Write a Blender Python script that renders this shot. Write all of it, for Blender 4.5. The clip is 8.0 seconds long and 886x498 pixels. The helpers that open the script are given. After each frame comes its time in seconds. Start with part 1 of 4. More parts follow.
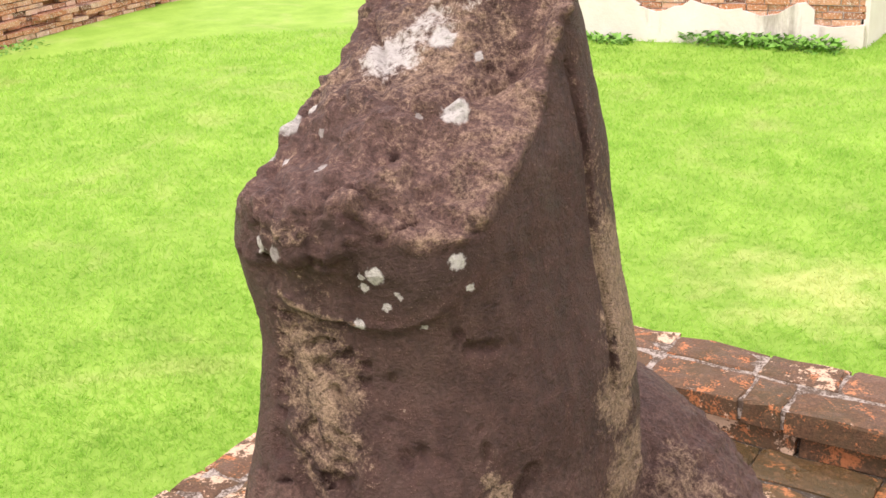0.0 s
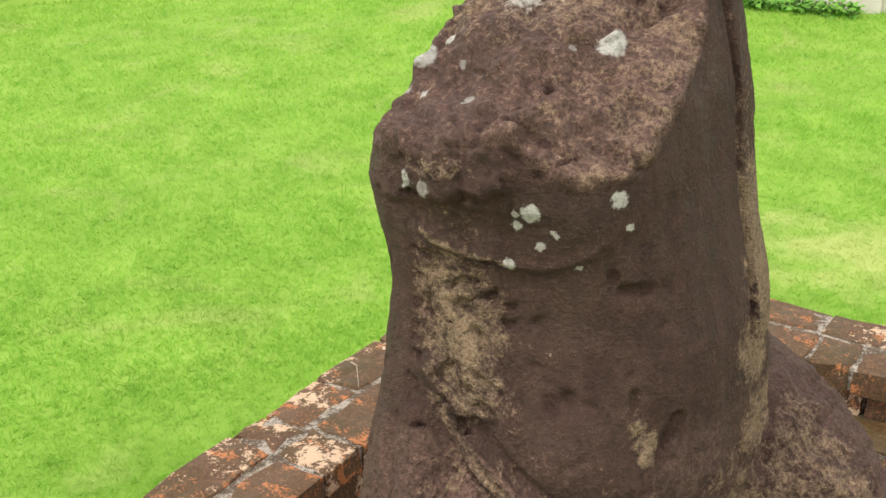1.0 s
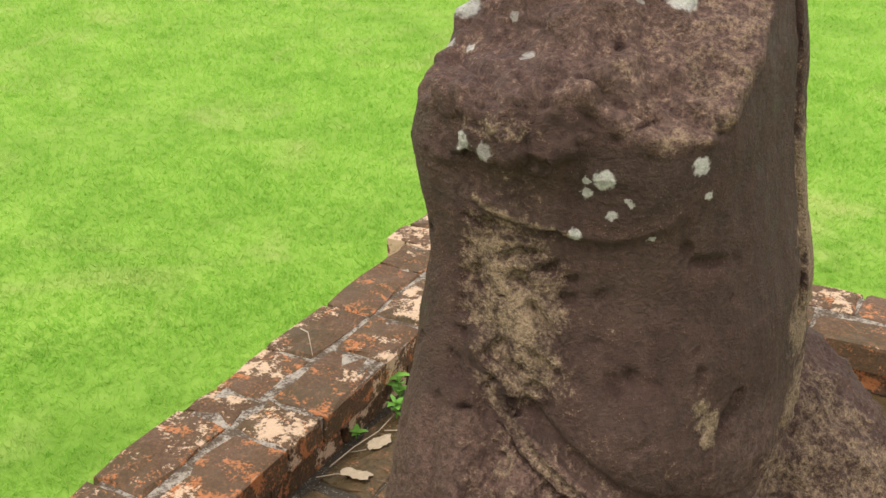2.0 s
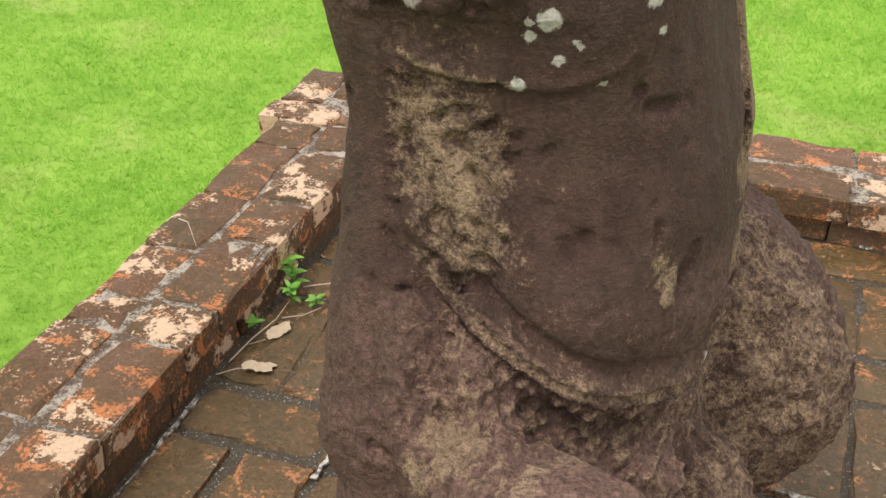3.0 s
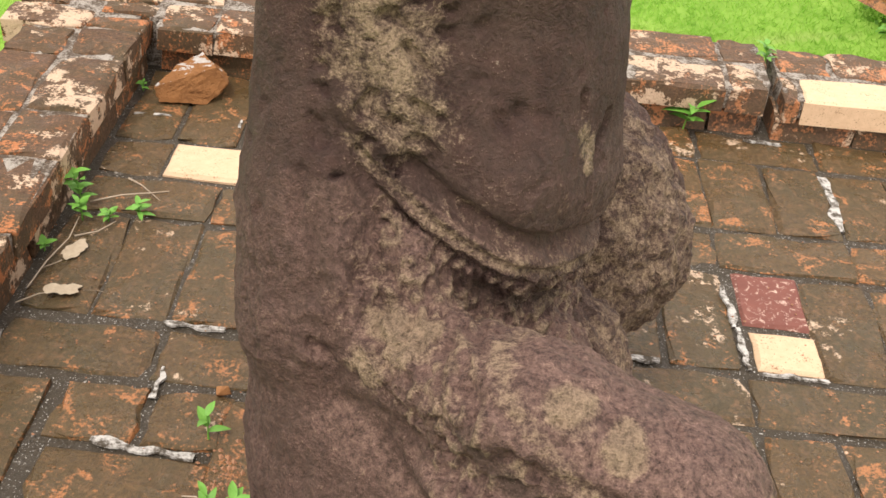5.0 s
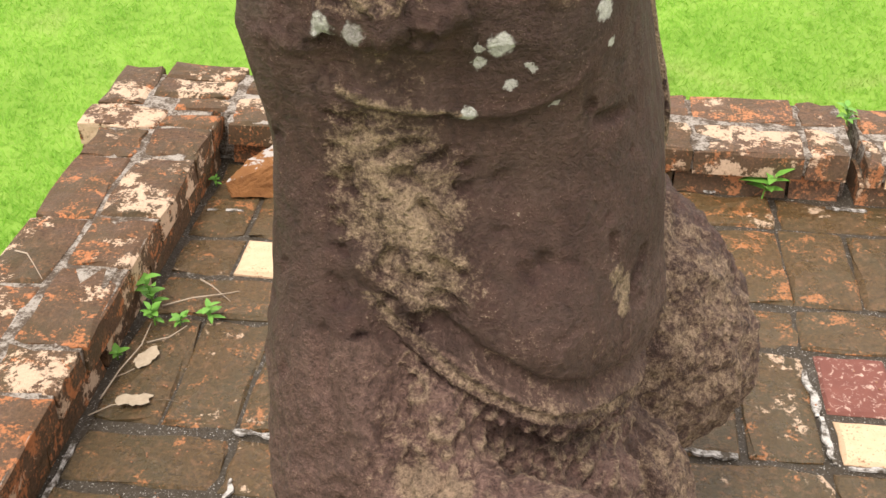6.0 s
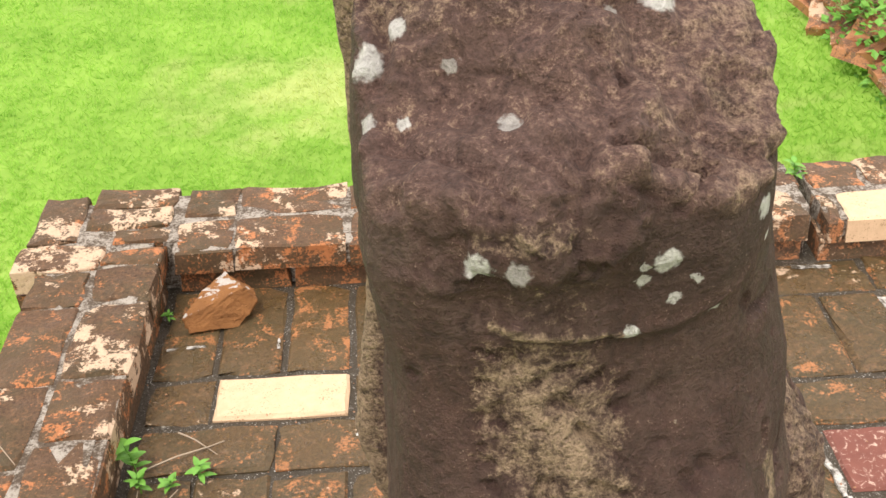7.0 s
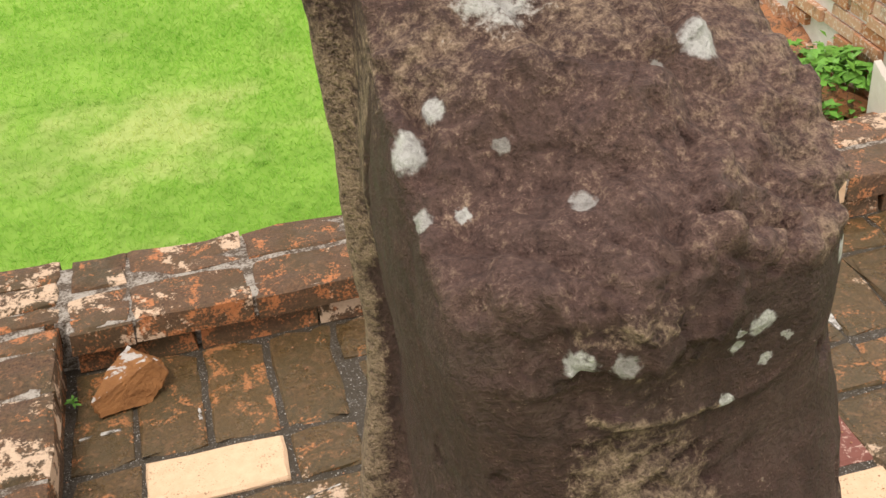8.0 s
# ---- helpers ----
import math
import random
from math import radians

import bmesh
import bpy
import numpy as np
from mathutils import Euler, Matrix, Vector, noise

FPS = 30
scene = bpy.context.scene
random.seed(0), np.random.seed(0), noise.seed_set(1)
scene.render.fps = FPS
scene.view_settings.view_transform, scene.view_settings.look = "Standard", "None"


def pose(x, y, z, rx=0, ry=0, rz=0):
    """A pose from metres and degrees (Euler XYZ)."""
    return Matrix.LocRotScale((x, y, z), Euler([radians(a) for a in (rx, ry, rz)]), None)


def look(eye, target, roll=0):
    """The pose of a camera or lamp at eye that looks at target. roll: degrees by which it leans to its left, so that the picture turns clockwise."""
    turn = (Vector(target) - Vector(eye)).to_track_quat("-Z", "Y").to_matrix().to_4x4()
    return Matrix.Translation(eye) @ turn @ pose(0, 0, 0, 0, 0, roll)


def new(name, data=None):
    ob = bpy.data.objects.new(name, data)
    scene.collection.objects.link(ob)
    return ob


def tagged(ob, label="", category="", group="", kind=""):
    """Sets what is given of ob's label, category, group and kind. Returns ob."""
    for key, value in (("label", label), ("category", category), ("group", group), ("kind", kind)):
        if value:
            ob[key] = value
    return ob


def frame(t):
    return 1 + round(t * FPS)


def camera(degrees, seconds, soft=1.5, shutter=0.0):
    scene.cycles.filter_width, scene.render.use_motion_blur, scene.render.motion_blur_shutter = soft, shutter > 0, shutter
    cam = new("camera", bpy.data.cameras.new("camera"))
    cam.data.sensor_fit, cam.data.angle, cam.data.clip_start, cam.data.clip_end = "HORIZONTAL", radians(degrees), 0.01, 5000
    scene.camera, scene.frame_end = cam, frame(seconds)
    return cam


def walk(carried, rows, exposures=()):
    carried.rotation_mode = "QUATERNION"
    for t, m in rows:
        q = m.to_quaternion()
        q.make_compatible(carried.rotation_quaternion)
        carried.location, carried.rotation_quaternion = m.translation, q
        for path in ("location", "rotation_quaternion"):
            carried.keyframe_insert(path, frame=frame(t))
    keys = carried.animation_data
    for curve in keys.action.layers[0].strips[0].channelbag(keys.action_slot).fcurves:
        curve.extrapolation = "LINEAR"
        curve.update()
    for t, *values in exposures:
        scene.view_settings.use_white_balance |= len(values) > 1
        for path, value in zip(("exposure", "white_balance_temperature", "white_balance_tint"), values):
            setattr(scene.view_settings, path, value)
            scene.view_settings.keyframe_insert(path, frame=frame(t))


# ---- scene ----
cam = camera(42.0, 8.0)
PATH = [
    (0, (1.65, -2.668, 1.645), (0.581, -1.143, 0.915), -3.0),
    (0.5, (1.631, -2.691, 1.625), (0.542, -1.19, 0.875), -3.0),
    (1, (1.455, -2.743, 1.603), (0.417, -1.229, 0.809), -1.5),
    (1.2, (1.376, -2.772, 1.605), (0.373, -1.239, 0.803), -1.0),
    (2.3, (1.149, -2.739, 1.546), (0.418, -1.113, 0.639), 1.9),
    (2.5, (1.103, -2.714, 1.53), (0.446, -1.081, 0.581), 1.6),
    (3, (1.076, -2.678, 1.497), (0.525, -1.07, 0.442), 0.6),
    (3.5, (1.058, -2.673, 1.452), (0.622, -1.095, 0.304), 1.2),
    (4, (0.951, -2.712, 1.441), (0.775, -1.137, 0.221), 3.8),
    (4.2, (0.899, -2.725, 1.438), (0.794, -1.156, 0.202), 4.6),
    (5.3, (0.812, -2.71, 1.459), (0.818, -1.069, 0.316), 6.4),
    (5.5, (0.83, -2.704, 1.482), (0.749, -1.063, 0.341), 3.6),
    (6, (0.886, -2.612, 1.535), (0.699, -0.969, 0.409), 0.3),
    (6.5, (0.775, -2.485, 1.585), (0.703, -0.848, 0.438), 2.1),
    (7, (0.617, -2.434, 1.633), (0.668, -0.754, 0.55), -2.2),
    (7.5, (0.519, -2.36, 1.636), (0.731, -0.675, 0.58), -1.0),
    (8, (0.441, -2.291, 1.663), (0.785, -0.656, 0.563), -4.7),
]
walk(cam, [(t, look(eye, target, roll)) for t, eye, target, roll in PATH],
     exposures=[(0, 0.65, 6500, 26), (0.5, 0.48, 6500, 22), (1.0, 0.3, 6500, 9), (2.5, 0.21, 6500, 10), (4.0, 0.45, 6500, 13), (5.5, 0.44, 6500, 12), (6.5, 0.64, 6500, 14), (7.0, 0.54, 6500, 12), (8.0, 0.18, 6500, 12)])

# ---- world and light: a bright overcast sky, the sun veiled ----
world = bpy.data.worlds.new("overcast_sky")
scene.world = world
world.use_nodes = True
wn = world.node_tree.nodes
sky = wn.new("ShaderNodeTexSky")
sky.sky_type = "NISHITA"
sky.sun_disc = False
sky.sun_elevation, sky.sun_rotation = radians(62), radians(205)
sky.air_density, sky.dust_density = 1.0, 4.0
mix = wn.new("ShaderNodeMix")
mix.data_type = "RGBA"
mix.inputs[0].default_value = 0.7
mix.inputs[7].default_value = (13.4, 12.5, 11.7, 1)
world.node_tree.links.new(sky.outputs[0], mix.inputs[6])
world.node_tree.links.new(mix.outputs[2], wn["Background"].inputs[0])
wn["Background"].inputs[1].default_value = 0.13
sun_data = bpy.data.lights.new("sun", "SUN")
sun_data.energy, sun_data.angle, sun_data.color = 1.5, radians(14), (1.0, 0.96, 0.88)
sun = new("sun", sun_data)
sun.matrix_world = look((0, 0, 0), (0.2, 0.42, -0.88))

# ---- materials ----


class Mat:
    """A small builder of node materials."""

    def __init__(self, name, rough=0.8, spec=0.3):
        self.m = bpy.data.materials.new(name)
        self.m.use_nodes = True
        self.t = self.m.node_tree
        self.b = self.t.nodes["Principled BSDF"]
        self.b.inputs["Roughness"].default_value = rough
        self.b.inputs["Specular IOR Level"].default_value = spec
        self.pos = self.node("ShaderNodeNewGeometry").outputs["Position"]

    def node(self, kind, **kw):
        n = self.t.nodes.new(kind)
        return n

    def link(self, a, b):
        self.t.links.new(a, b)

    def put(self, sock, v):
        if hasattr(v, "links"):
            self.link(v, sock)
        else:
            sock.default_value = v

    def noise(self, scale, detail=5.0, rough=0.6, vec=None, distort=0.0):
        n = self.node("ShaderNodeTexNoise")
        n.inputs["Scale"].default_value, n.inputs["Detail"].default_value = scale, detail
        n.inputs["Roughness"].default_value, n.inputs["Distortion"].default_value = rough, distort
        self.link(vec if vec is not None else self.pos, n.inputs["Vector"])
        return n.outputs["Fac"]

    def voronoi(self, scale, vec=None, feature="F1"):
        n = self.node("ShaderNodeTexVoronoi")
        n.feature = feature
        n.inputs["Scale"].default_value = scale
        self.link(vec if vec is not None else self.pos, n.inputs["Vector"])
        return n.outputs["Distance"]

    def ramp(self, fac, *stops):
        n = self.node("ShaderNodeValToRGB")
        e = n.color_ramp.elements
        while len(e) < len(stops):
            e.new(0.5)
        for el, (p, c) in zip(e, stops):
            el.position = p
            el.color = (c, c, c, 1) if isinstance(c, (int, float)) else (*c, 1)
        self.link(fac, n.inputs[0])
        return n.outputs[0]

    def mix(self, fac, a, b, mode="MIX"):
        n = self.node("ShaderNodeMix")
        n.data_type, n.blend_type = "RGBA", mode
        for s, v in ((n.inputs[0], fac), (n.inputs[6], a), (n.inputs[7], b)):
            self.put(s, (*v, 1) if isinstance(v, tuple) and len(v) == 3 else v)
        return n.outputs[2]

    def math(self, op, a, b=0.0, c=0.0):
        n = self.node("ShaderNodeMath")
        n.operation = op
        for s, v in zip(n.inputs, (a, b, c)):
            self.put(s, v)
        return n.outputs[0]

    def attr(self, name):
        n = self.node("ShaderNodeAttribute")
        n.attribute_name = name
        return n.outputs["Fac"]

    def rand(self):
        return self.node("ShaderNodeObjectInfo").outputs["Random"]

    def shifted(self, amount=30.0):
        """The position, moved by each object's own random amount, so that no two pieces are alike."""
        c = self.node("ShaderNodeCombineXYZ")
        r = self.math("MULTIPLY", self.rand(), amount)
        for k in range(3):
            self.link(r, c.inputs[k])
        a = self.node("ShaderNodeVectorMath")
        a.operation = "ADD"
        self.link(self.pos, a.inputs[0])
        self.link(c.outputs[0], a.inputs[1])
        return a.outputs[0]

    def up(self):
        s = self.node("ShaderNodeSeparateXYZ")
        self.link(self.node("ShaderNodeNewGeometry").outputs["Normal"], s.inputs[0])
        return s.outputs[2]

    def done(self, color, bump=None, height=0.01, strength=0.6, rough=None):
        self.put(self.b.inputs["Base Color"], color)
        if rough is not None:
            self.put(self.b.inputs["Roughness"], rough)
        if bump is not None:
            n = self.node("ShaderNodeBump")
            n.inputs["Strength"].default_value, n.inputs["Distance"].default_value = strength, height
            self.link(bump, n.inputs["Height"])
            self.link(n.outputs[0], self.b.inputs["Normal"])
        return self.m


def brick_material(name, clay, grime, bare, pale, rough=0.8, wet=False):
    """Fired clay under brown grime and olive algae; bare: how much clay shows through, pale: how much limewash is left."""
    m = Mat(name, rough)
    v = m.shifted()
    big, mid, fine, tiny = m.noise(8, 5, 0.6, v), m.noise(34, 6, 0.68, v), m.noise(140, 5, 0.7, v), m.noise(420, 3, 0.6, v)
    r = m.rand()
    dirt = m.mix(m.ramp(fine, (0.3, 0.0), (0.7, 1.0)), tuple(c * 0.3 for c in grime), tuple(c * 1.6 for c in grime))
    dirt = m.mix(m.ramp(big, (0.4, 0.0), (0.62, 0.8)), dirt, m.mix(fine, (0.035, 0.029, 0.012), (0.095, 0.074, 0.034)))
    dirt = m.mix(m.ramp(m.noise(52, 6, 0.72, v, 0.5), (0.52, 0.0), (0.66, 0.75)), dirt, m.mix(fine, (0.10, 0.05, 0.022), (0.30, 0.165, 0.08)))
    dirt = m.mix(m.math("MULTIPLY", r, 0.35), dirt, tuple(c * 1.5 for c in grime))
    clayc = m.mix(fine, tuple(c * 0.55 for c in clay), tuple(min(1, c * 1.3) for c in clay))
    side = m.math("MULTIPLY", m.math("SUBTRACT", 1.0, m.up()), 0.03)
    show = m.math("ADD", m.math("ADD", m.math("MULTIPLY", m.noise(16, 5, 0.62, v, 0.6), 0.6), m.math("MULTIPLY", fine, 0.4)), m.math("ADD", side, m.math("MULTIPLY", m.math("SUBTRACT", r, 0.5), 0.07)))
    col = m.mix(m.ramp(show, (0.665 - bare, 0.0), (0.72 - bare, 0.95)), dirt, clayc)
    lime = m.math("ADD", m.math("ADD", m.math("MULTIPLY", m.noise(7.5, 3, 0.5, v), 0.55), m.math("MULTIPLY", mid, 0.42)), m.math("ADD", m.math("MULTIPLY", fine, 0.22), m.math("MULTIPLY", m.math("FRACT", m.math("MULTIPLY", r, 7.31)), 0.14)))
    col = m.mix(m.ramp(lime, (0.79 - pale, 0.0), (0.82 - pale, 0.95)), col, m.mix(fine, (0.40, 0.27, 0.17), (0.72, 0.54, 0.38)))
    h = m.math("ADD", m.math("MULTIPLY", mid, 0.5), m.math("ADD", m.math("MULTIPLY", fine, 0.4), m.math("MULTIPLY", tiny, 0.1)))
    m.b.inputs["Specular IOR Level"].default_value = 0.4 if wet else 0.3
    rg = m.ramp(m.noise(12, 4, 0.6), (0.40, 0.2 if wet else 0.6), (0.58, rough))
    return m.done(col, h, 0.012, 0.8, rg)


BRICK_TOP = brick_material("kerb_brick_grimed", (0.46, 0.175, 0.065), (0.10, 0.056, 0.030), 0.112, 0.045)
BRICK_LIMED = brick_material("kerb_brick_limewashed_grimed", (0.50, 0.21, 0.09), (0.12, 0.07, 0.043), 0.12, 0.065)
BRICK_FLOOR = brick_material("floor_brick_algae", (0.44, 0.185, 0.07), (0.095, 0.058, 0.022), 0.110, -0.015, 0.5, True)
BRICK_RUIN = brick_material("ruin_brick", (0.45, 0.2, 0.09), (0.2, 0.11, 0.07), 0.2, 0.06, 0.85)


def cream_material():
    m = Mat("cream_limewashed_brick", 0.8)
    f, g = m.noise(45, 6, 0.65), m.noise(210, 3, 0.6)
    col = m.mix(f, (0.52, 0.34, 0.20), (0.76, 0.55, 0.36))
    col = m.mix(m.ramp(m.math("ADD", m.math("MULTIPLY", g, 0.6), m.math("MULTIPLY", m.noise(20, 5, 0.7), 0.4)), (0.56, 0.0), (0.64, 0.85)), col, (0.24, 0.13, 0.065))
    return m.done(col, g, 0.003, 0.4)


def red_material():
    m = Mat("red_painted_brick", 0.7)
    f, g = m.noise(60, 6, 0.7, None, 0.8), m.noise(25, 3)
    col = m.mix(g, (0.13, 0.045, 0.035), (0.23, 0.085, 0.06))
    col = m.mix(m.ramp(f, (0.55, 0.0), (0.64, 1.0)), col, (0.55, 0.38, 0.3))
    return m.done(col, f, 0.003, 0.5)


def mortar_material():
    m = Mat("weathered_mortar", 0.7)
    f, g, k = m.noise(22, 6, 0.7), m.noise(150, 4, 0.7), m.noise(6, 4, 0.6)
    col = m.mix(g, (0.022, 0.017, 0.011), (0.10, 0.08, 0.055))
    col = m.mix(m.ramp(m.math("ADD", m.math("MULTIPLY", f, 0.6), m.math("MULTIPLY", g, 0.4)), (0.61, 0.0), (0.67, 1.0)), col, (0.42, 0.39, 0.34))
    col = m.mix(m.ramp(m.noise(260, 3, 0.6), (0.62, 0.0), (0.68, 0.9)), col, (0.62, 0.6, 0.55))
    return m.done(col, m.math("ADD", g, f), 0.008, 0.8, m.ramp(k, (0.4, 0.25), (0.6, 0.8)))


def stone_material(spots):
    """Brown-purple sandstone, tan where the skin has worn off, black algae streaks and round white lichens; light on
    the lap's top and shade under the belly are in the colour too.
    """
    m = Mat("weathered_sandstone", 0.7, 0.34)
    big, mid, fine, tiny = m.noise(6, 5, 0.6), m.noise(30, 6, 0.68, None, 0.4), m.noise(130, 5, 0.7), m.noise(430, 3, 0.6)
    map_ = m.node("ShaderNodeMapping")
    map_.inputs["Scale"].default_value = (30, 30, 3.0)
    m.link(m.pos, map_.inputs[0])
    streak = m.noise(1.0, 5, 0.6, map_.outputs[0])
    grain = m.math("ADD", m.math("MULTIPLY", mid, 0.5), m.math("ADD", m.math("MULTIPLY", fine, 0.35), m.math("MULTIPLY", tiny, 0.15)))
    col = m.mix(m.ramp(grain, (0.34, 0.0), (0.66, 1.0)), (0.031, 0.0163, 0.0125), (0.114, 0.059, 0.045))
    col = m.mix(m.math("MULTIPLY", m.ramp(streak, (0.45, 0.0), (0.72, 1.0)), 0.5), col, (0.12, 0.074, 0.058))
    col = m.mix(m.ramp(m.math("ADD", m.math("MULTIPLY", big, 0.4), m.math("MULTIPLY", fine, 0.6)), (0.52, 0.0), (0.68, 0.6)), col, (0.15, 0.1, 0.078))
    # pale pink speckle; its mask also paints top light onto the lap
    pale_speckle = m.mix(m.ramp(m.math("ADD", m.math("MULTIPLY", fine, 0.7), m.math("MULTIPLY", tiny, 0.3)), (0.34, 0.0), (0.68, 1.0)), (0.032, 0.017, 0.014), (0.52, 0.32, 0.25))
    col = m.mix(m.math("MULTIPLY", m.attr("pale_toplit"), m.ramp(mid, (0.3, 0.45), (0.65, 1.0))), col, pale_speckle)
    worn = m.math("ADD", m.attr("worn"), m.math("ADD", m.math("MULTIPLY", m.math("SUBTRACT", mid, 0.5), 1.5), m.math("ADD", m.math("MULTIPLY", m.math("SUBTRACT", fine, 0.5), 1.4), m.math("MULTIPLY", m.math("SUBTRACT", tiny, 0.5), 0.5))))
    tan = m.mix(m.ramp(m.math("ADD", m.math("MULTIPLY", mid, 0.25), m.math("ADD", m.math("MULTIPLY", fine, 0.45), m.math("MULTIPLY", tiny, 0.3))), (0.33, 0.0), (0.66, 1.0)), (0.030, 0.018, 0.011), (0.56, 0.40, 0.26))
    col = m.mix(m.ramp(worn, (0.38, 0.0), (0.86, 0.92)), col, tan)
    # algae, and the dark band painted for shade under the belly
    algae = m.math("ADD", m.attr("algae"), m.math("MULTIPLY", m.math("SUBTRACT", mid, 0.5), 1.2))
    col = m.mix(m.math("MULTIPLY", m.ramp(algae, (0.35, 0.0), (0.9, 1.0)), 0.85), col, (0.02, 0.017, 0.01))
    speck = m.math("MULTIPLY", m.ramp(tiny, (0.62, 0.0), (0.7, 1.0)), m.ramp(mid, (0.46, 0.0), (0.6, 0.6)))
    col = m.mix(speck, col, (0.42, 0.30, 0.23))
    # lichens: ragged discs round their centres
    warp = m.node("ShaderNodeTexNoise")
    warp.inputs["Scale"].default_value, warp.inputs["Detail"].default_value = 160, 4
    m.link(m.pos, warp.inputs["Vector"])
    off = m.node("ShaderNodeVectorMath")
    off.operation = "MULTIPLY_ADD"
    m.link(warp.outputs["Color"], off.inputs[0])
    off.inputs[1].default_value = (0.014, 0.014, 0.014)
    off.inputs[2].default_value = (-0.007, -0.007, -0.007)
    q = m.node("ShaderNodeVectorMath")
    q.operation = "ADD"
    m.link(m.pos, q.inputs[0])
    m.link(off.outputs[0], q.inputs[1])
    lich = 0.0
    for c, r, k in spots:
        d = m.node("ShaderNodeVectorMath")
        d.operation = "DISTANCE"
        m.link(q.outputs[0], d.inputs[0])
        d.inputs[1].default_value = c
        t = m.node("ShaderNodeMapRange")
        t.interpolation_type = "SMOOTHSTEP"
        m.link(d.outputs["Value"], t.inputs[0])
        for n, v in ((1, r * 1.12), (2, r * 0.72), (3, 0.0), (4, k)):
            t.inputs[n].default_value = v
        lich = m.math("MAXIMUM", t.outputs[0], lich)
    guano = m.math("ADD", m.attr("guano"), m.math("ADD", m.math("MULTIPLY", m.math("SUBTRACT", mid, 0.5), 1.6), m.math("MULTIPLY", m.math("SUBTRACT", fine, 0.5), 1.2)))
    lich = m.math("MAXIMUM", lich, m.ramp(guano, (0.5, 0.0), (0.85, 0.95)))
    lich = m.math("MULTIPLY", lich, m.ramp(fine, (0.25, 0.55), (0.5, 1.0)))
    col = m.mix(lich, col, m.mix(fine, (0.4, 0.39, 0.34), (0.8, 0.78, 0.73)))
    pits = m.ramp(m.voronoi(150), (0.12, 0.0), (0.35, 1.0))
    h = m.math("ADD", m.math("MULTIPLY", mid, 0.4), m.math("ADD", m.math("MULTIPLY", fine, 0.42), m.math("ADD", m.math("MULTIPLY", tiny, 0.14), m.math("MULTIPLY", pits, m.math("MULTIPLY", m.attr("worn"), 0.14)))))
    return m.done(col, h, 0.03, 1.0, m.ramp(mid, (0.35, 0.56), (0.6, 0.85)))


def grass_material(name, a, b, dry, shade):
    m = Mat(name, 0.6, 0.15)
    mid, fine = m.noise(2.6, 5, 0.65), m.noise(34, 4, 0.7)
    col = m.mix(m.ramp(mid, (0.35, 0.0), (0.65, 1.0)), a, b)
    col = m.mix(m.math("MULTIPLY", m.ramp(m.noise(1.3, 5, 0.62, None, 0.8), (0.54, 0.0), (0.72, 1.0)), 0.55), col, dry)
    d = m.node("ShaderNodeVectorMath")
    d.operation = "DISTANCE"
    m.link(m.pos, d.inputs[0])
    d.inputs[1].default_value = (0.15, 2.6, -0.7)
    thin = m.math("ADD", m.ramp(d.outputs["Value"], (0.1, 0.6), (0.8, 0.0)), m.math("MULTIPLY", m.math("SUBTRACT", m.noise(4, 4, 0.6), 0.5), 1.3))
    col = m.mix(m.ramp(thin, (0.2, 0.0), (0.6, 0.8)), col, tuple(min(1, c * 1.2) for c in dry))
    col = m.mix(m.math("MULTIPLY", m.ramp(fine, (0.4, 0.0), (0.75, 1.0)), shade), col, tuple(c * 0.68 for c in a))
    m.done(col, fine, 0.015, 0.5)
    if shade < 0.3:
        t = m.node("ShaderNodeBsdfTranslucent")
        m.put(t.inputs["Color"], col)
        x = m.node("ShaderNodeMixShader")
        x.inputs[0].default_value = 0.6
        m.link(m.b.outputs[0], x.inputs[1])
        m.link(t.outputs[0], x.inputs[2])
        m.link(x.outputs[0], m.t.nodes["Material Output"].inputs["Surface"])
    return m.m


LAWN = grass_material("lawn_soil_and_grass", (0.222, 0.40, 0.056), (0.305, 0.50, 0.085), (0.42, 0.49, 0.17), 0.2)
BLADE = grass_material("grass_blades", (0.285, 0.52, 0.078), (0.40, 0.635, 0.118), (0.52, 0.56, 0.22), 0.08)
CREAM, RED, MORTAR = cream_material(), red_material(), mortar_material()


def plain(name, a, b, scale=30, rough=0.7, height=0.004):
    m = Mat(name, rough)
    n = m.noise(scale, 6, 0.65)
    return m.done(m.mix(n, a, b), n, height, 0.6)


def plaster_material():
    m = Mat("stained_lime_plaster", 0.85)
    map_ = m.node("ShaderNodeMapping")
    map_.inputs["Scale"].default_value = (2.2, 2.2, 0.5)
    m.link(m.pos, map_.inputs[0])
    s, f, g = m.noise(1.0, 6, 0.65, map_.outputs[0]), m.noise(3.0, 6, 0.65), m.noise(30, 4)
    col = m.mix(f, (0.55, 0.5, 0.42), (0.78, 0.76, 0.7))
    col = m.mix(m.ramp(s, (0.60, 0.0), (0.72, 0.8)), col, (0.16, 0.13, 0.09))
    return m.done(col, g, 0.01, 0.5)


PLASTER = plaster_material()
LEAF = plain("weed_leaf_green", (0.09, 0.26, 0.03), (0.2, 0.42, 0.07), 60, 0.45)
DRYLEAF = plain("dry_leaf", (0.30, 0.23, 0.15), (0.52, 0.43, 0.31), 90)
TWIG = plain("dry_twig", (0.3, 0.22, 0.15), (0.5, 0.42, 0.32), 80)


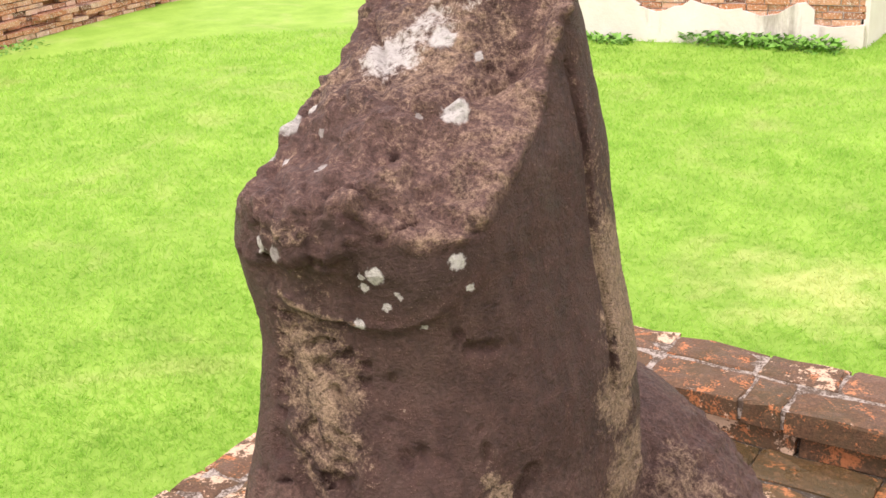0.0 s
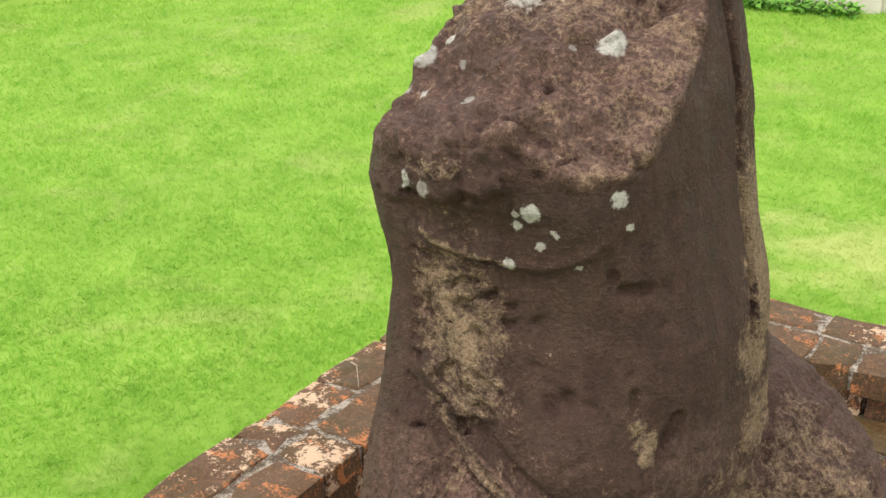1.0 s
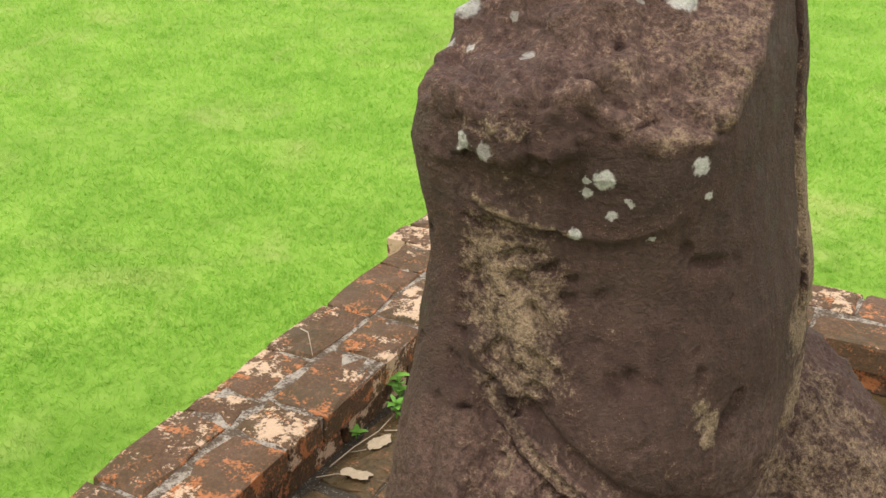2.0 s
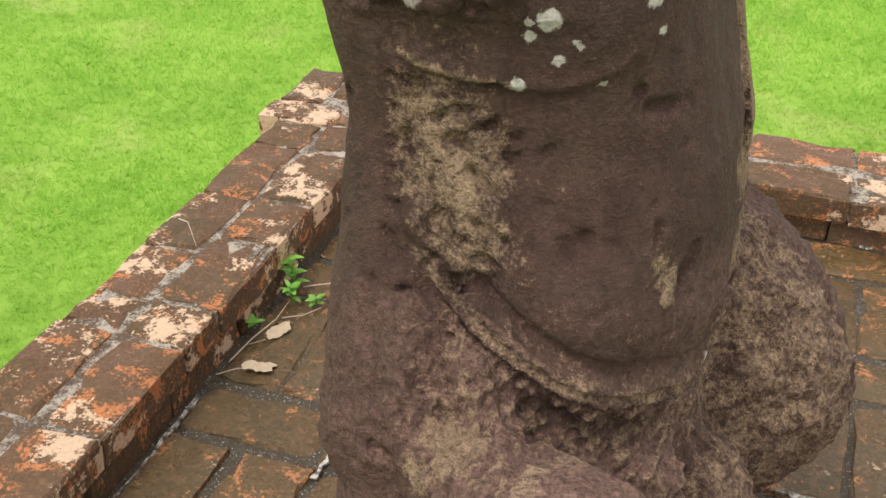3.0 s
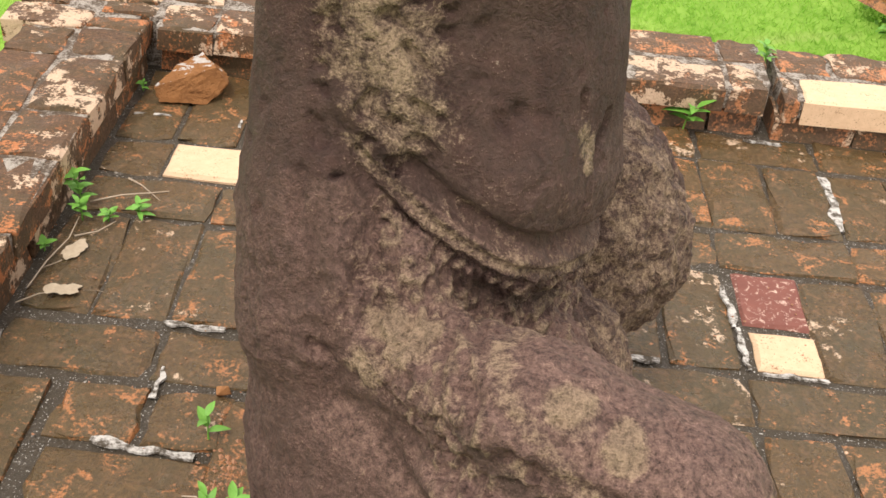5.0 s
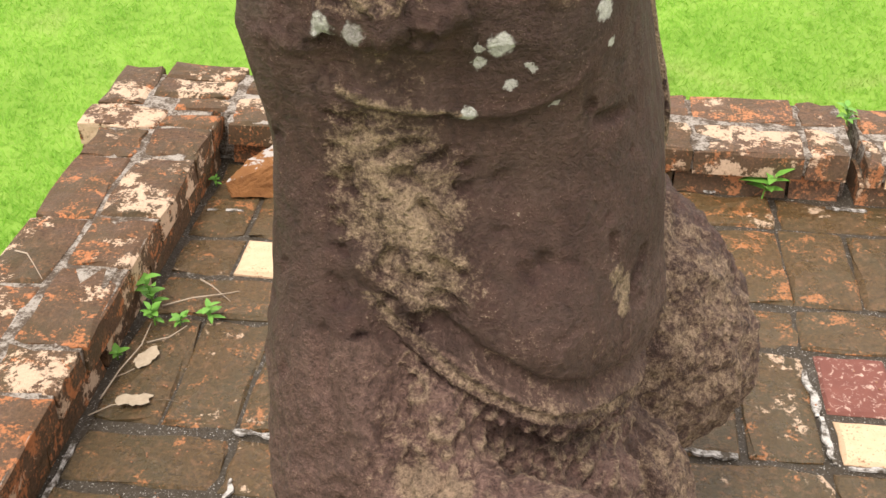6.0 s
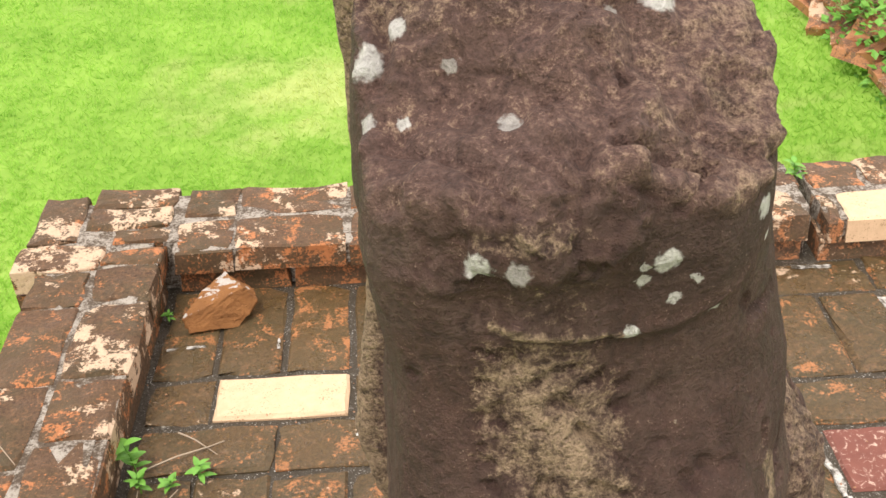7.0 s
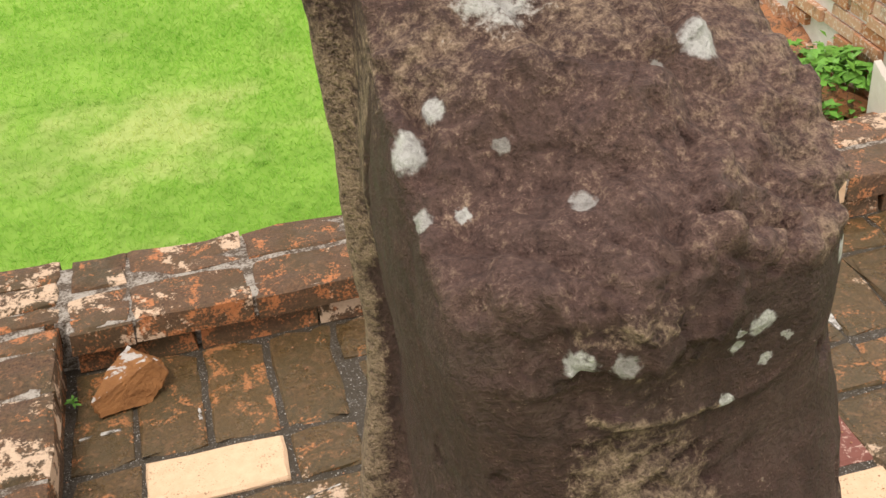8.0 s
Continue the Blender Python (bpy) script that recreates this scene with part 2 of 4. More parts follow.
def kerb_mortar_material():
    m = Mat("grey_kerb_mortar", 0.85)
    f, g = m.noise(26, 6, 0.7), m.noise(160, 4, 0.7)
    col = m.mix(g, (0.05, 0.034, 0.022), (0.20, 0.15, 0.105))
    col = m.mix(m.ramp(m.math("ADD", m.math("MULTIPLY", f, 0.6), m.math("MULTIPLY", g, 0.4)), (0.46, 0.0), (0.56, 0.9)), col, (0.50, 0.45, 0.38))
    return m.done(col, m.math("ADD", g, f), 0.012, 0.9)


KERB_MORTAR = kerb_mortar_material()
ROCK = plain("laterite_rubble", (0.2, 0.09, 0.03), (0.42, 0.2, 0.08), 40, 0.85, 0.008)


def lime_material():
    m = Mat("lime_mortar_patch", 0.8)
    a, f = m.noise(45, 6, 0.7), m.noise(220, 4, 0.7)
    col = m.mix(m.ramp(a, (0.42, 0.0), (0.56, 1.0)), (0.075, 0.06, 0.042), m.mix(f, (0.28, 0.26, 0.22), (0.72, 0.69, 0.64)))
    return m.done(col, m.math("ADD", a, f), 0.0025, 0.7)


WHITE = lime_material()
GRIT = plain("reddish_grit", (0.2, 0.08, 0.04), (0.5, 0.28, 0.16), 120)

# ---- mesh helpers ----


def link_mesh(name, verts, faces, material, parent=None, smooth=False):
    me = bpy.data.meshes.new(name)
    me.from_pydata([tuple(map(float, v)) for v in verts], [], [tuple(map(int, f)) for f in faces])
    me.materials.append(material)
    if smooth:
        me.shade_smooth()
    ob = new(name, me)
    ob.parent = parent
    return ob


def part(name, bm, material, parent=None, label="", smooth=False):
    me = bpy.data.meshes.new(name)
    bm.to_mesh(me)
    bm.free()
    me.materials.append(material)
    if smooth:
        me.shade_smooth()
    ob = new(name, me)
    ob.parent = parent
    if label:
        ob["label"] = label
    return ob


def brick_mesh(sx, sy, sz, rng, wear=0.010, name="brick"):
    """One worn brick: a box with chamfered top edges and corners knocked off by chance, top at z = 0."""
    x, y, c = sx / 2, sy / 2, min(0.007, sz * 0.2)
    v, f, n = [], [], 12
    for z, inset, jit in ((-sz, 0, 0.0), (-c, 0, wear * 0.55), (0, c, wear * 0.75)):
        a, b = x - inset, y - inset
        ring = [(-a, -b), (-0.4 * a, -b), (0.3 * a, -b), (a, -b), (a, -0.35 * b), (a, 0.3 * b), (a, b), (0.35 * a, b), (-0.3 * a, b), (-a, b), (-a, 0.35 * b), (-a, -0.3 * b)]
        for i, (px, py) in enumerate(ring):
            # corners lose more than edges
            k = rng.uniform(0.92, 0.99) if jit and i % 3 == 0 and wear > 0.005 and rng.random() < 0.25 else 1.0
            v.append((px * k + rng.uniform(-jit, jit), py * k + rng.uniform(-jit, jit), z + rng.uniform(-jit, 0.3 * jit)))
    v.append((0, 0, 0.001))
    for k in range(2):
        for i in range(n):
            j = (i + 1) % n
            f.append((k * n + i, k * n + j, k * n + n + j, k * n + n + i))
    for i in range(n):
        f.append((2 * n + i, 2 * n + (i + 1) % n, 3 * n))
    me = bpy.data.meshes.new(name)
    me.from_pydata(v, [], f)
    return me


BRICKS = {}


def brick(parent, x0, x1, y0, y1, top, thick, material, rng, gap=0.006, tilt=0.6, label=""):
    """A brick that fills a rectangle of the plan, its top at that height."""
    sx, sy = x1 - x0 - gap, y1 - y0 - gap
    key = (round(sx, 2), round(sy, 2), round(thick, 3), material.name, rng.randrange(3))
    if key not in BRICKS:
        me = brick_mesh(sx, sy, thick, rng, 0.010 if material.name.endswith(("grimed", "algae", "ruin_brick")) else 0.004)
        me.materials.append(material)
        BRICKS[key] = me
    ob = new("brick", BRICKS[key])
    ob.matrix_world = pose((x0 + x1) / 2, (y0 + y1) / 2, top + rng.uniform(-0.003, 0.003), rng.uniform(-tilt, tilt), rng.uniform(-tilt, tilt), rng.uniform(-0.8, 0.8))
    ob.parent = parent
    if label:
        ob["label"] = label
    return ob


# ---- ground ----
GROUND = -0.7
lawn_bm = bmesh.new()
bmesh.ops.create_grid(lawn_bm, x_segments=120, y_segments=120, size=60)
for v in lawn_bm.verts:
    v.co.z = GROUND + 0.05 * noise.noise(v.co * 0.35) + 0.02 * noise.noise(v.co * 1.3)
tagged(part("ground", lawn_bm, LAWN), "wide lawn of bright green mown grass round the platform", "lawn", kind="structure")


def blades():
    """Short grass over the part of the lawn that is looked at, denser near the platform."""
    g = np.random.default_rng(5)
    n = 420000
    d = g.random(n) ** 1.6 * 11.0
    a = g.uniform(radians(20), radians(185), n)
    x, y = 0.6 + d * np.cos(a), -0.9 + d * np.sin(a) * 1.0
    keep = ~((x > -0.36) & (x < 2.6) & (y < 0.3))
    x, y, d = x[keep], y[keep], d[keep]
    n = len(x)
    h = g.uniform(0.018, 0.042, n) * (1 + d * 0.05)
    w = g.uniform(0.002, 0.0045, n) * (1 + d * 0.2)
    t = g.uniform(0, 2 * np.pi, n)
    lean = g.uniform(-1.3, 1.3, (n, 2)) * h[:, None]
    z0 = np.array([GROUND + 0.05 * noise.noise(Vector((p * 0.35, q * 0.35, GROUND * 0.0))) for p, q in zip(x, y)]) - 0.01
    dx, dy = np.cos(t) * w, np.sin(t) * w
    V = np.stack([np.stack([x - dx, y - dy, z0], 1), np.stack([x + dx, y + dy, z0], 1), np.stack([x + lean[:, 0], y + lean[:, 1], z0 + h], 1)], 1).reshape(-1, 3)
    me = bpy.data.meshes.new("grass")
    me.vertices.add(3 * n)
    me.vertices.foreach_set("co", V.ravel())
    me.loops.add(3 * n)
    me.loops.foreach_set("vertex_index", np.arange(3 * n))
    me.polygons.add(n)
    me.polygons.foreach_set("loop_start", np.arange(0, 3 * n, 3))
    me.update()
    me.materials.append(BLADE)
    tagged(new("grass", me), "short bright green grass covering the lawn", "grass", kind="stuff")


blades()

# ---- platform: brick floor in its low kerb ----
TOP, COURSE = 0.135, 0.06
platform = tagged(new("platform"), "raised brick platform with a wet mossy floor and low kerb", "platform", kind="structure")
bed_bm = bmesh.new()
for (x0, x1, y0, y1, z0, z1) in ((-0.27, 2.55, -3.6, 0.22, GROUND - 0.15, -0.009),):
    bmesh.ops.create_cube(bed_bm, size=1, matrix=Matrix.LocRotScale(((x0 + x1) / 2, (y0 + y1) / 2, (z0 + z1) / 2), None, (x1 - x0, y1 - y0, z1 - z0)))
part("mortar_bed", bed_bm, MORTAR, platform)


def box(bm, x0, x1, y0, y1, z0, z1):
    bmesh.ops.create_cube(bm, size=1, matrix=Matrix.LocRotScale(((x0 + x1) / 2, (y0 + y1) / 2, (z0 + z1) / 2), None, (x1 - x0, y1 - y0, z1 - z0)))


core = bmesh.new()
box(core, -0.255, -0.02, -3.55, 0.2, -0.02, TOP - 0.006)
box(core, -0.02, 0.003, -3.5, -0.03, TOP - 0.064, TOP - 0.008)
part("kerb_core", core, KERB_MORTAR, platform)
core = bmesh.new()
box(core, -0.015, 1.612, 0.0, 0.225, -0.02, TOP - 0.006)
box(core, 0.03, 1.60, -0.045, 0.0, TOP - 0.064, TOP - 0.008)
box(core, 1.65, 2.5, -0.045, 0.0, TOP - 0.07, TOP - 0.02)
box(core, 1.648, 2.5, 0.0, 0.225, -0.02, TOP - 0.018)
part("kerb_core", core, KERB_MORTAR, platform)

# ---- statue ----


def surface_net(F, lo, step):
    """A closed quad mesh on the zero level of the field F, sampled on a grid."""
    S = F < 0
    nx, ny, nz = F.shape
    cells = np.zeros((nx - 1, ny - 1, nz - 1), dtype=np.int8)
    corner = [(i, j, k) for i in (0, 1) for j in (0, 1) for k in (0, 1)]
    for i, j, k in corner:
        cells += S[i:nx - 1 + i, j:ny - 1 + j, k:nz - 1 + k]
    act = np.argwhere((cells > 0) & (cells < 8))
    idx = -np.ones(cells.shape, dtype=np.int64)
    idx[tuple(act.T)] = np.arange(len(act))
    acc, cnt = np.zeros((len(act), 3)), np.zeros(len(act))
    for a in corner:
        for ax in range(3):
            if a[ax]:
                continue
            b = list(a)
            b[ax] = 1
            fa, fb = F[tuple((act + a).T)], F[tuple((act + b).T)]
            cross = (fa < 0) != (fb < 0)
            t = np.where(cross, fa / np.where(cross, fa - fb, 1), 0)
            p = np.repeat(np.array([a], float), len(act), 0)
            p[:, ax] += t
            acc[cross] += p[cross]
            cnt += cross
    verts = (act + acc / cnt[:, None]) * step + np.array(lo)
    faces = []
    for ax in range(3):
        u, v = [(1, 2), (2, 0), (0, 1)][ax]
        sl0, sl1 = [slice(None)] * 3, [slice(None)] * 3
        sl0[ax], sl1[ax] = slice(0, -1), slice(1, None)
        ch = S[tuple(sl0)] != S[tuple(sl1)]
        e = np.argwhere(ch)
        ok = (e[:, u] > 0) & (e[:, v] > 0) & (e[:, u] < F.shape[u] - 1) & (e[:, v] < F.shape[v] - 1)
        e = e[ok]
        inside = S[tuple(e.T)]
        q = []
        for du, dv in ((-1, -1), (0, -1), (0, 0), (-1, 0)):
            c = e.copy()
            c[:, u] += du
            c[:, v] += dv
            q.append(idx[tuple(c.T)])
        q = np.stack(q, 1)
        q[~inside] = q[~inside][:, ::-1]
        faces.append(q)
    return verts, np.concatenate(faces)


def smin(a, b, k):
    h = np.clip(0.5 + 0.5 * (b - a) / k, 0, 1)
    return b + (a - b) * h - k * h * (1 - h)


def smax(a, b, k):
    return -smin(-a, -b, k)


def capsule(P, a, b, ra, rb):
    a, b = np.array(a), np.array(b)
    d = b - a
    t = np.clip(sum((P[i] - a[i]) * d[i] for i in range(3)) / (d @ d), 0, 1)
    return np.sqrt(sum((P[i] - a[i] - t * d[i]) ** 2 for i in range(3))) - (ra + t * (rb - ra))


def ellipsoid(P, c, r, turn=0.0):
    C, S = math.cos(radians(turn)), math.sin(radians(turn))
    X, Y, Z = P[0] - c[0], P[1] - c[1], P[2] - c[2]
    k = np.sqrt(((X * C + Y * S) / r[0]) ** 2 + ((-X * S + Y * C) / r[1]) ** 2 + (Z / r[2]) ** 2)
    return (k - 1) * min(r)


def bump(P, c, r):
    """1 at c, falling to 0 at the distance r."""
    d2 = sum((P[i] - c[i]) ** 2 for i in range(3)) / (r * r)
    return np.clip(1 - d2, 0, 1) ** 2


# height of each level, then centre x and y, half width and half depth of the body there
LEVELS = np.array([
    (0.00, 0.80, -1.50, 0.19, 0.34), (0.30, 0.815, -1.50, 0.20, 0.34), (0.45, 0.80, -1.47, 0.205, 0.33), (0.60, 0.785, -1.43, 0.217, 0.33),
    (0.70, 0.788, -1.42, 0.231, 0.31), (0.80, 0.786, -1.406, 0.232, 0.277), (0.90, 0.782, -1.395, 0.225, 0.273), (1.00, 0.762, -1.397, 0.220, 0.268),
    (1.10, 0.748, -1.403, 0.213, 0.275), (1.20, 0.746, -1.394, 0.204, 0.267), (1.30, 0.738, -1.378, 0.187, 0.237), (1.60, 0.730, -1.35, 0.16, 0.2)])


BACK = [0.11, 0.092, 0.064, 0.050, 0.024, -0.01]


def band_height(x):
    return 1.027 + np.where(x < 0.83, 1.1, 5.5) * (x - 0.83) ** 2


def belt_height(x):
    return np.interp(x, [0.60, 0.69, 0.74, 0.79, 0.82, 0.874, 0.915, 0.96, 1.01, 1.1], [0.965, 0.878, 0.828, 0.793, 0.770, 0.736, 0.712, 0.680, 0.65, 0.65])


def statue_field(P):
    x, y, z = P
    L = [np.interp(z, LEVELS[:, 0], LEVELS[:, k]) for k in range(1, 5)]
    C, S = math.cos(radians(-4)), math.sin(radians(-4))
    u, v = ((x - L[0]) * C + (y - L[1]) * S) / L[2], (-(x - L[0]) * S + (y - L[1]) * C) / L[3]
    body = ((np.abs(u) ** 3.1 + np.abs(v) ** 3.1) ** (1 / 3.1) - 1) * np.minimum(L[2], L[3])
    face = 0.29 * x - 0.957 * y - np.interp(z, [0.3, 0.6, 0.70, 0.78, 0.85, 0.95, 1.03, 1.1, 1.2], [1.86, 1.868, 1.875, 1.866, 1.822, 1.798, 1.802, 1.818, 1.80])
    body = smax(body, face, 0.035)
    body = smax(body, 0.85 * x - 0.53 * y - np.interp(z, [0.6, 0.8, 0.87, 1.0, 1.1, 1.17, 1.25], [1.67, 1.655, 1.658, 1.634, 1.632, 1.643, 1.602]), 0.03)
    front = np.clip((-y - 1.42) / 0.08, 0, 1)
    # flank: a strip stands out behind a groove, the body before it falls back a little
    flank = np.clip((0.68 - x) / 0.05, 0, 1) * np.clip((z - 0.38) / 0.1, 0, 1)
    inset = np.interp(z, [0.5, 0.7, 0.85, 1.0, 1.1], [0.0, 0.022, 0.026, 0.030, 0.030]) * np.clip((y + 1.63) / 0.09, 0.0, 1)
    strip = np.interp(z, [0.4, 0.5, 0.62, 0.7, 0.8, 0.95, 1.1], [0.02, 0.055, 0.052, 0.034, 0.014, 0.005, -0.003])
    strip = strip + 0.028 * np.clip((z - 1.14) / 0.2, 0, 1)
    body = body + flank * (inset - (inset + strip) / (1 + np.exp(-(y + 1.29) / 0.004)))
    back = 0.81 * x + 0.58 * y - np.interp(z, [0.6, 0.8, 1.0, 1.15, 1.3, 1.45], BACK)
    body = smax(body, back, 0.03)
    # robe: the chest above its hem stands a little proud, the hem itself is a thin roll
    hb = z - band_height(x)
    body = body - front * np.clip((x - 0.682) / 0.015, 0, 1) * (0.004 / (1 + np.exp(-hb / 0.004)) + 0.006 * np.exp(-(hb / 0.006) ** 2) * np.clip((0.95 - x) / 0.1, 0.15, 1))
    body = body + front * 0.011 * np.exp(-((z - 1.080) / 0.03) ** 2) * np.clip((0.88 - x) / 0.08, 0, 1) * np.clip((x - 0.63) / 0.04, 0, 1)
    # a chunk of the lip stands out over the chest, undercut
    lip_foot = np.interp(x, [0.63, 0.66, 0.70, 0.74, 0.78, 0.82], [1.112, 1.101, 1.106, 1.116, 1.120, 1.14])
    body = body - front * 0.012 * np.clip((x - 0.645) / 0.012, 0, 1) * np.clip((0.80 - x) / 0.02, 0, 1) / (1 + np.exp(-(z - lip_foot) / 0.0025))
    # belly over the belt, two rolls of cloth under it
    hw = z - belt_height(x)
    side = front * np.clip((x - 0.69) / 0.06, 0, 1)
    body = body - side * (0.016 * np.exp(-((hw - 0.07) / 0.06) ** 2) - 0.014 * np.exp(-((hw - 0.004) / 0.012) ** 2)
                          + 0.011 * np.exp(-((hw + 0.016) / 0.009) ** 2) + 0.010 * np.exp(-((hw + 0.038) / 0.008) ** 2) - 0.010 * np.exp(-((hw + 0.048) / 0.006) ** 2) + 0.004 * np.exp(-((hw + 0.062) / 0.007) ** 2) - 0.014 / (1 + np.exp((hw + 0.062) / 0.006)))
    # the break: a slope that rises to the back, with a hollow and a raised lip
    top = 1.155 + 0.62 * (y + 1.665) - 1.0 * (x - 0.76) ** 2 - 0.02 * np.exp(-((y + 1.40) / 0.09) ** 2 - ((x - 0.86) / 0.1) ** 2)
    top = top + 0.012 * np.exp(-((y + 1.655) / 0.02) ** 2) * np.clip((0.84 - x) / 0.06, 0, 1) * np.clip((x - 0.62) / 0.03, 0, 1)
    top = top - 0.012 * np.clip((x - 0.83) / 0.1, 0, 1) - 0.032 * np.exp(-((x - 0.665) / 0.065) ** 2 - ((y + 1.552) / 0.042) ** 2)
    top = top + 0.011 * np.clip((-y - 1.44) / 0.04, 0, 1) * np.clip((x - 0.60) / 0.03, 0, 1) - 0.06 * np.exp(-((x - 0.855) / 0.045) ** 2 - ((y + 1.335) / 0.06) ** 2)
    top = top - 0.032 * np.clip((x - 0.79) / 0.07, 0, 1) * np.clip((-y - 1.46) / 0.09, 0, 1)
    top = top + 0.045 / (1 + np.exp(-(y + 1.27 + 0.5 * (x - 0.7)) / 0.012))
    body = smax(body, (z - top) * 0.85, 0.012)
    # ragged lip of the break over the chest
    lip = np.minimum(capsule(P, (0.64, -1.652, 1.105), (0.695, -1.660, 1.135), 0.014, 0.017), capsule(P, (0.695, -1.660, 1.135), (0.80, -1.650, 1.136), 0.017, 0.010))
    body = smin(body, np.minimum(lip, capsule(P, (0.605, -1.60, 1.135), (0.655, -1.648, 1.108), 0.026, 0.016)), 0.012)
    groove = np.minimum(capsule(P, (0.552, -1.47, 1.36), (0.572, -1.308, 0.98), 0.014, 0.013), capsule(P, (0.572, -1.308, 0.98), (0.565, -1.306, 0.55), 0.013, 0.009))
    body = smax(body, -groove, 0.006)
    sash = np.maximum(capsule(P, (0.84, -1.245, 1.30), (0.964, -1.295, 0.80), 0.024, 0.034), 0.845 - z)
    body = smin(body, sash, 0.004)
    seam = np.interp(z, [0.85, 0.91, 0.99, 1.07, 1.31], [-1.36, -1.36, -1.339, -1.339, -1.328])
    body = body - 0.005 * np.clip((x - 0.88) / 0.03, 0, 1) * np.clip((y - seam) / 0.01, 0, 1) * np.clip((z - 0.845) / 0.006, 0, 1)
    for a, b in (((0.927, -1.328, 1.308), (0.956, -1.328, 1.176)), ((0.956, -1.328, 1.176), (0.971, -1.339, 1.066)), ((0.971, -1.339, 1.066), (0.988, -1.339, 0.989)), ((0.988, -1.339, 0.989), (1.014, -1.36, 0.857))):
        body = smax(body, -capsule(P, a, b, 0.006, 0.006), 0.004)
    # far thigh, near thigh and the arm that lies over the lap
    rear = np.maximum(ellipsoid(P, (0.685, -1.06, 0.33), (0.55, 0.299, 0.42), -12.8), 0.70 - x)
    rear = smax(rear, 0.62 * x - 0.60 * y - 0.5 * z - 1.31, 0.03)
    body = smin(body, rear, 0.02)
    foot = ellipsoid(P, (1.025, -1.44, 0.25), (0.092, 0.11, 0.21), 0)
    body = smin(body, foot, 0.04)
    thigh = np.minimum(capsule(P, (0.77, -1.67, 0.40), (1.02, -1.96, 0.35), 0.175, 0.155), capsule(P, (0.77, -1.67, 0.40), (0.79, -1.64, 0.0), 0.175, 0.16))
    body = smin(body, thigh, 0.02)
    arm = smin(capsule(P, (0.755, -1.735, 0.605), (0.92, -1.855, 0.60), 0.06, 0.105), capsule(P, (0.92, -1.86, 0.60), (1.062, -1.905, 0.558), 0.105, 0.122), 0.03)
    body = smin(body, arm, 0.008)
    shelf = capsule(P, (0.72, -1.715, 0.49), (0.95, -1.895, 0.45), 0.098, 0.100)
    body = smin(body, shelf, 0.015)
    upper = capsule(P, (0.655, -1.60, 0.90), (0.685, -1.69, 0.60), 0.055, 0.095)
    body = smin(body, upper, 0.03)
    lapcloth = np.minimum(capsule(P, (0.775, -1.70, 0.70), (0.80, -1.73, 0.60), 0.042, 0.055), capsule(P, (0.84, -1.64, 0.56), (0.95, -1.585, 0.48), 0.075, 0.07))
    body = smin(body, lapcloth, 0.02)
    sleeve = np.minimum(capsule(P, (0.683, -1.68, 0.80), (0.715, -1.735, 0.66), 0.030, 0.040), capsule(P, (0.715, -1.735, 0.66), (0.742, -1.775, 0.615), 0.040, 0.022))
    body = smin(body, sleeve, 0.008)
    for a, b, r in (((0.715, -1.725, 0.79), (0.77, -1.81, 0.665), 0.007), ((0.672, -1.676, 0.882), (0.705, -1.678, 0.893), 0.006), ((0.705, -1.678, 0.893), (0.755, -1.690, 0.826), 0.006), ((0.725, -1.715, 0.79), (0.732, -1.755, 0.70), 0.009), ((0.732, -1.755, 0.70), (0.765, -1.815, 0.645), 0.008)):
        body = smax(body, -capsule(P, a, b, r, r), 0.008)
    # the crease under the forearm, and the lap falling back below it
    crease = [(0.69, -1.778, 0.627), (0.735, -1.81, 0.614), (0.78, -1.848, 0.618), (0.859, -1.932, 0.66), (0.918, -1.962, 0.655), (0.965, -1.970, 0.652), (1.01, -1.982, 0.646)]
    for i, (a, b) in enumerate(zip(crease, crease[1:])):
        body = smax(body, -capsule(P, a, b, 0.011, 0.012), 0.005)
        if i > 0:
            under = [(p[0] + 0.012, p[1] - 0.028, p[2] - 0.028) for p in (a, b)]
            body = smax(body, -capsule(P, *under, 0.026, 0.026), 0.012)
    # the robe edge where it comes round from under the arm
    body = smin(body, capsule(P, (0.70, -1.668, 0.868), (0.748, -1.674, 0.828), 0.020, 0.020), 0.012)
    return np.maximum(body, -0.03 - z)


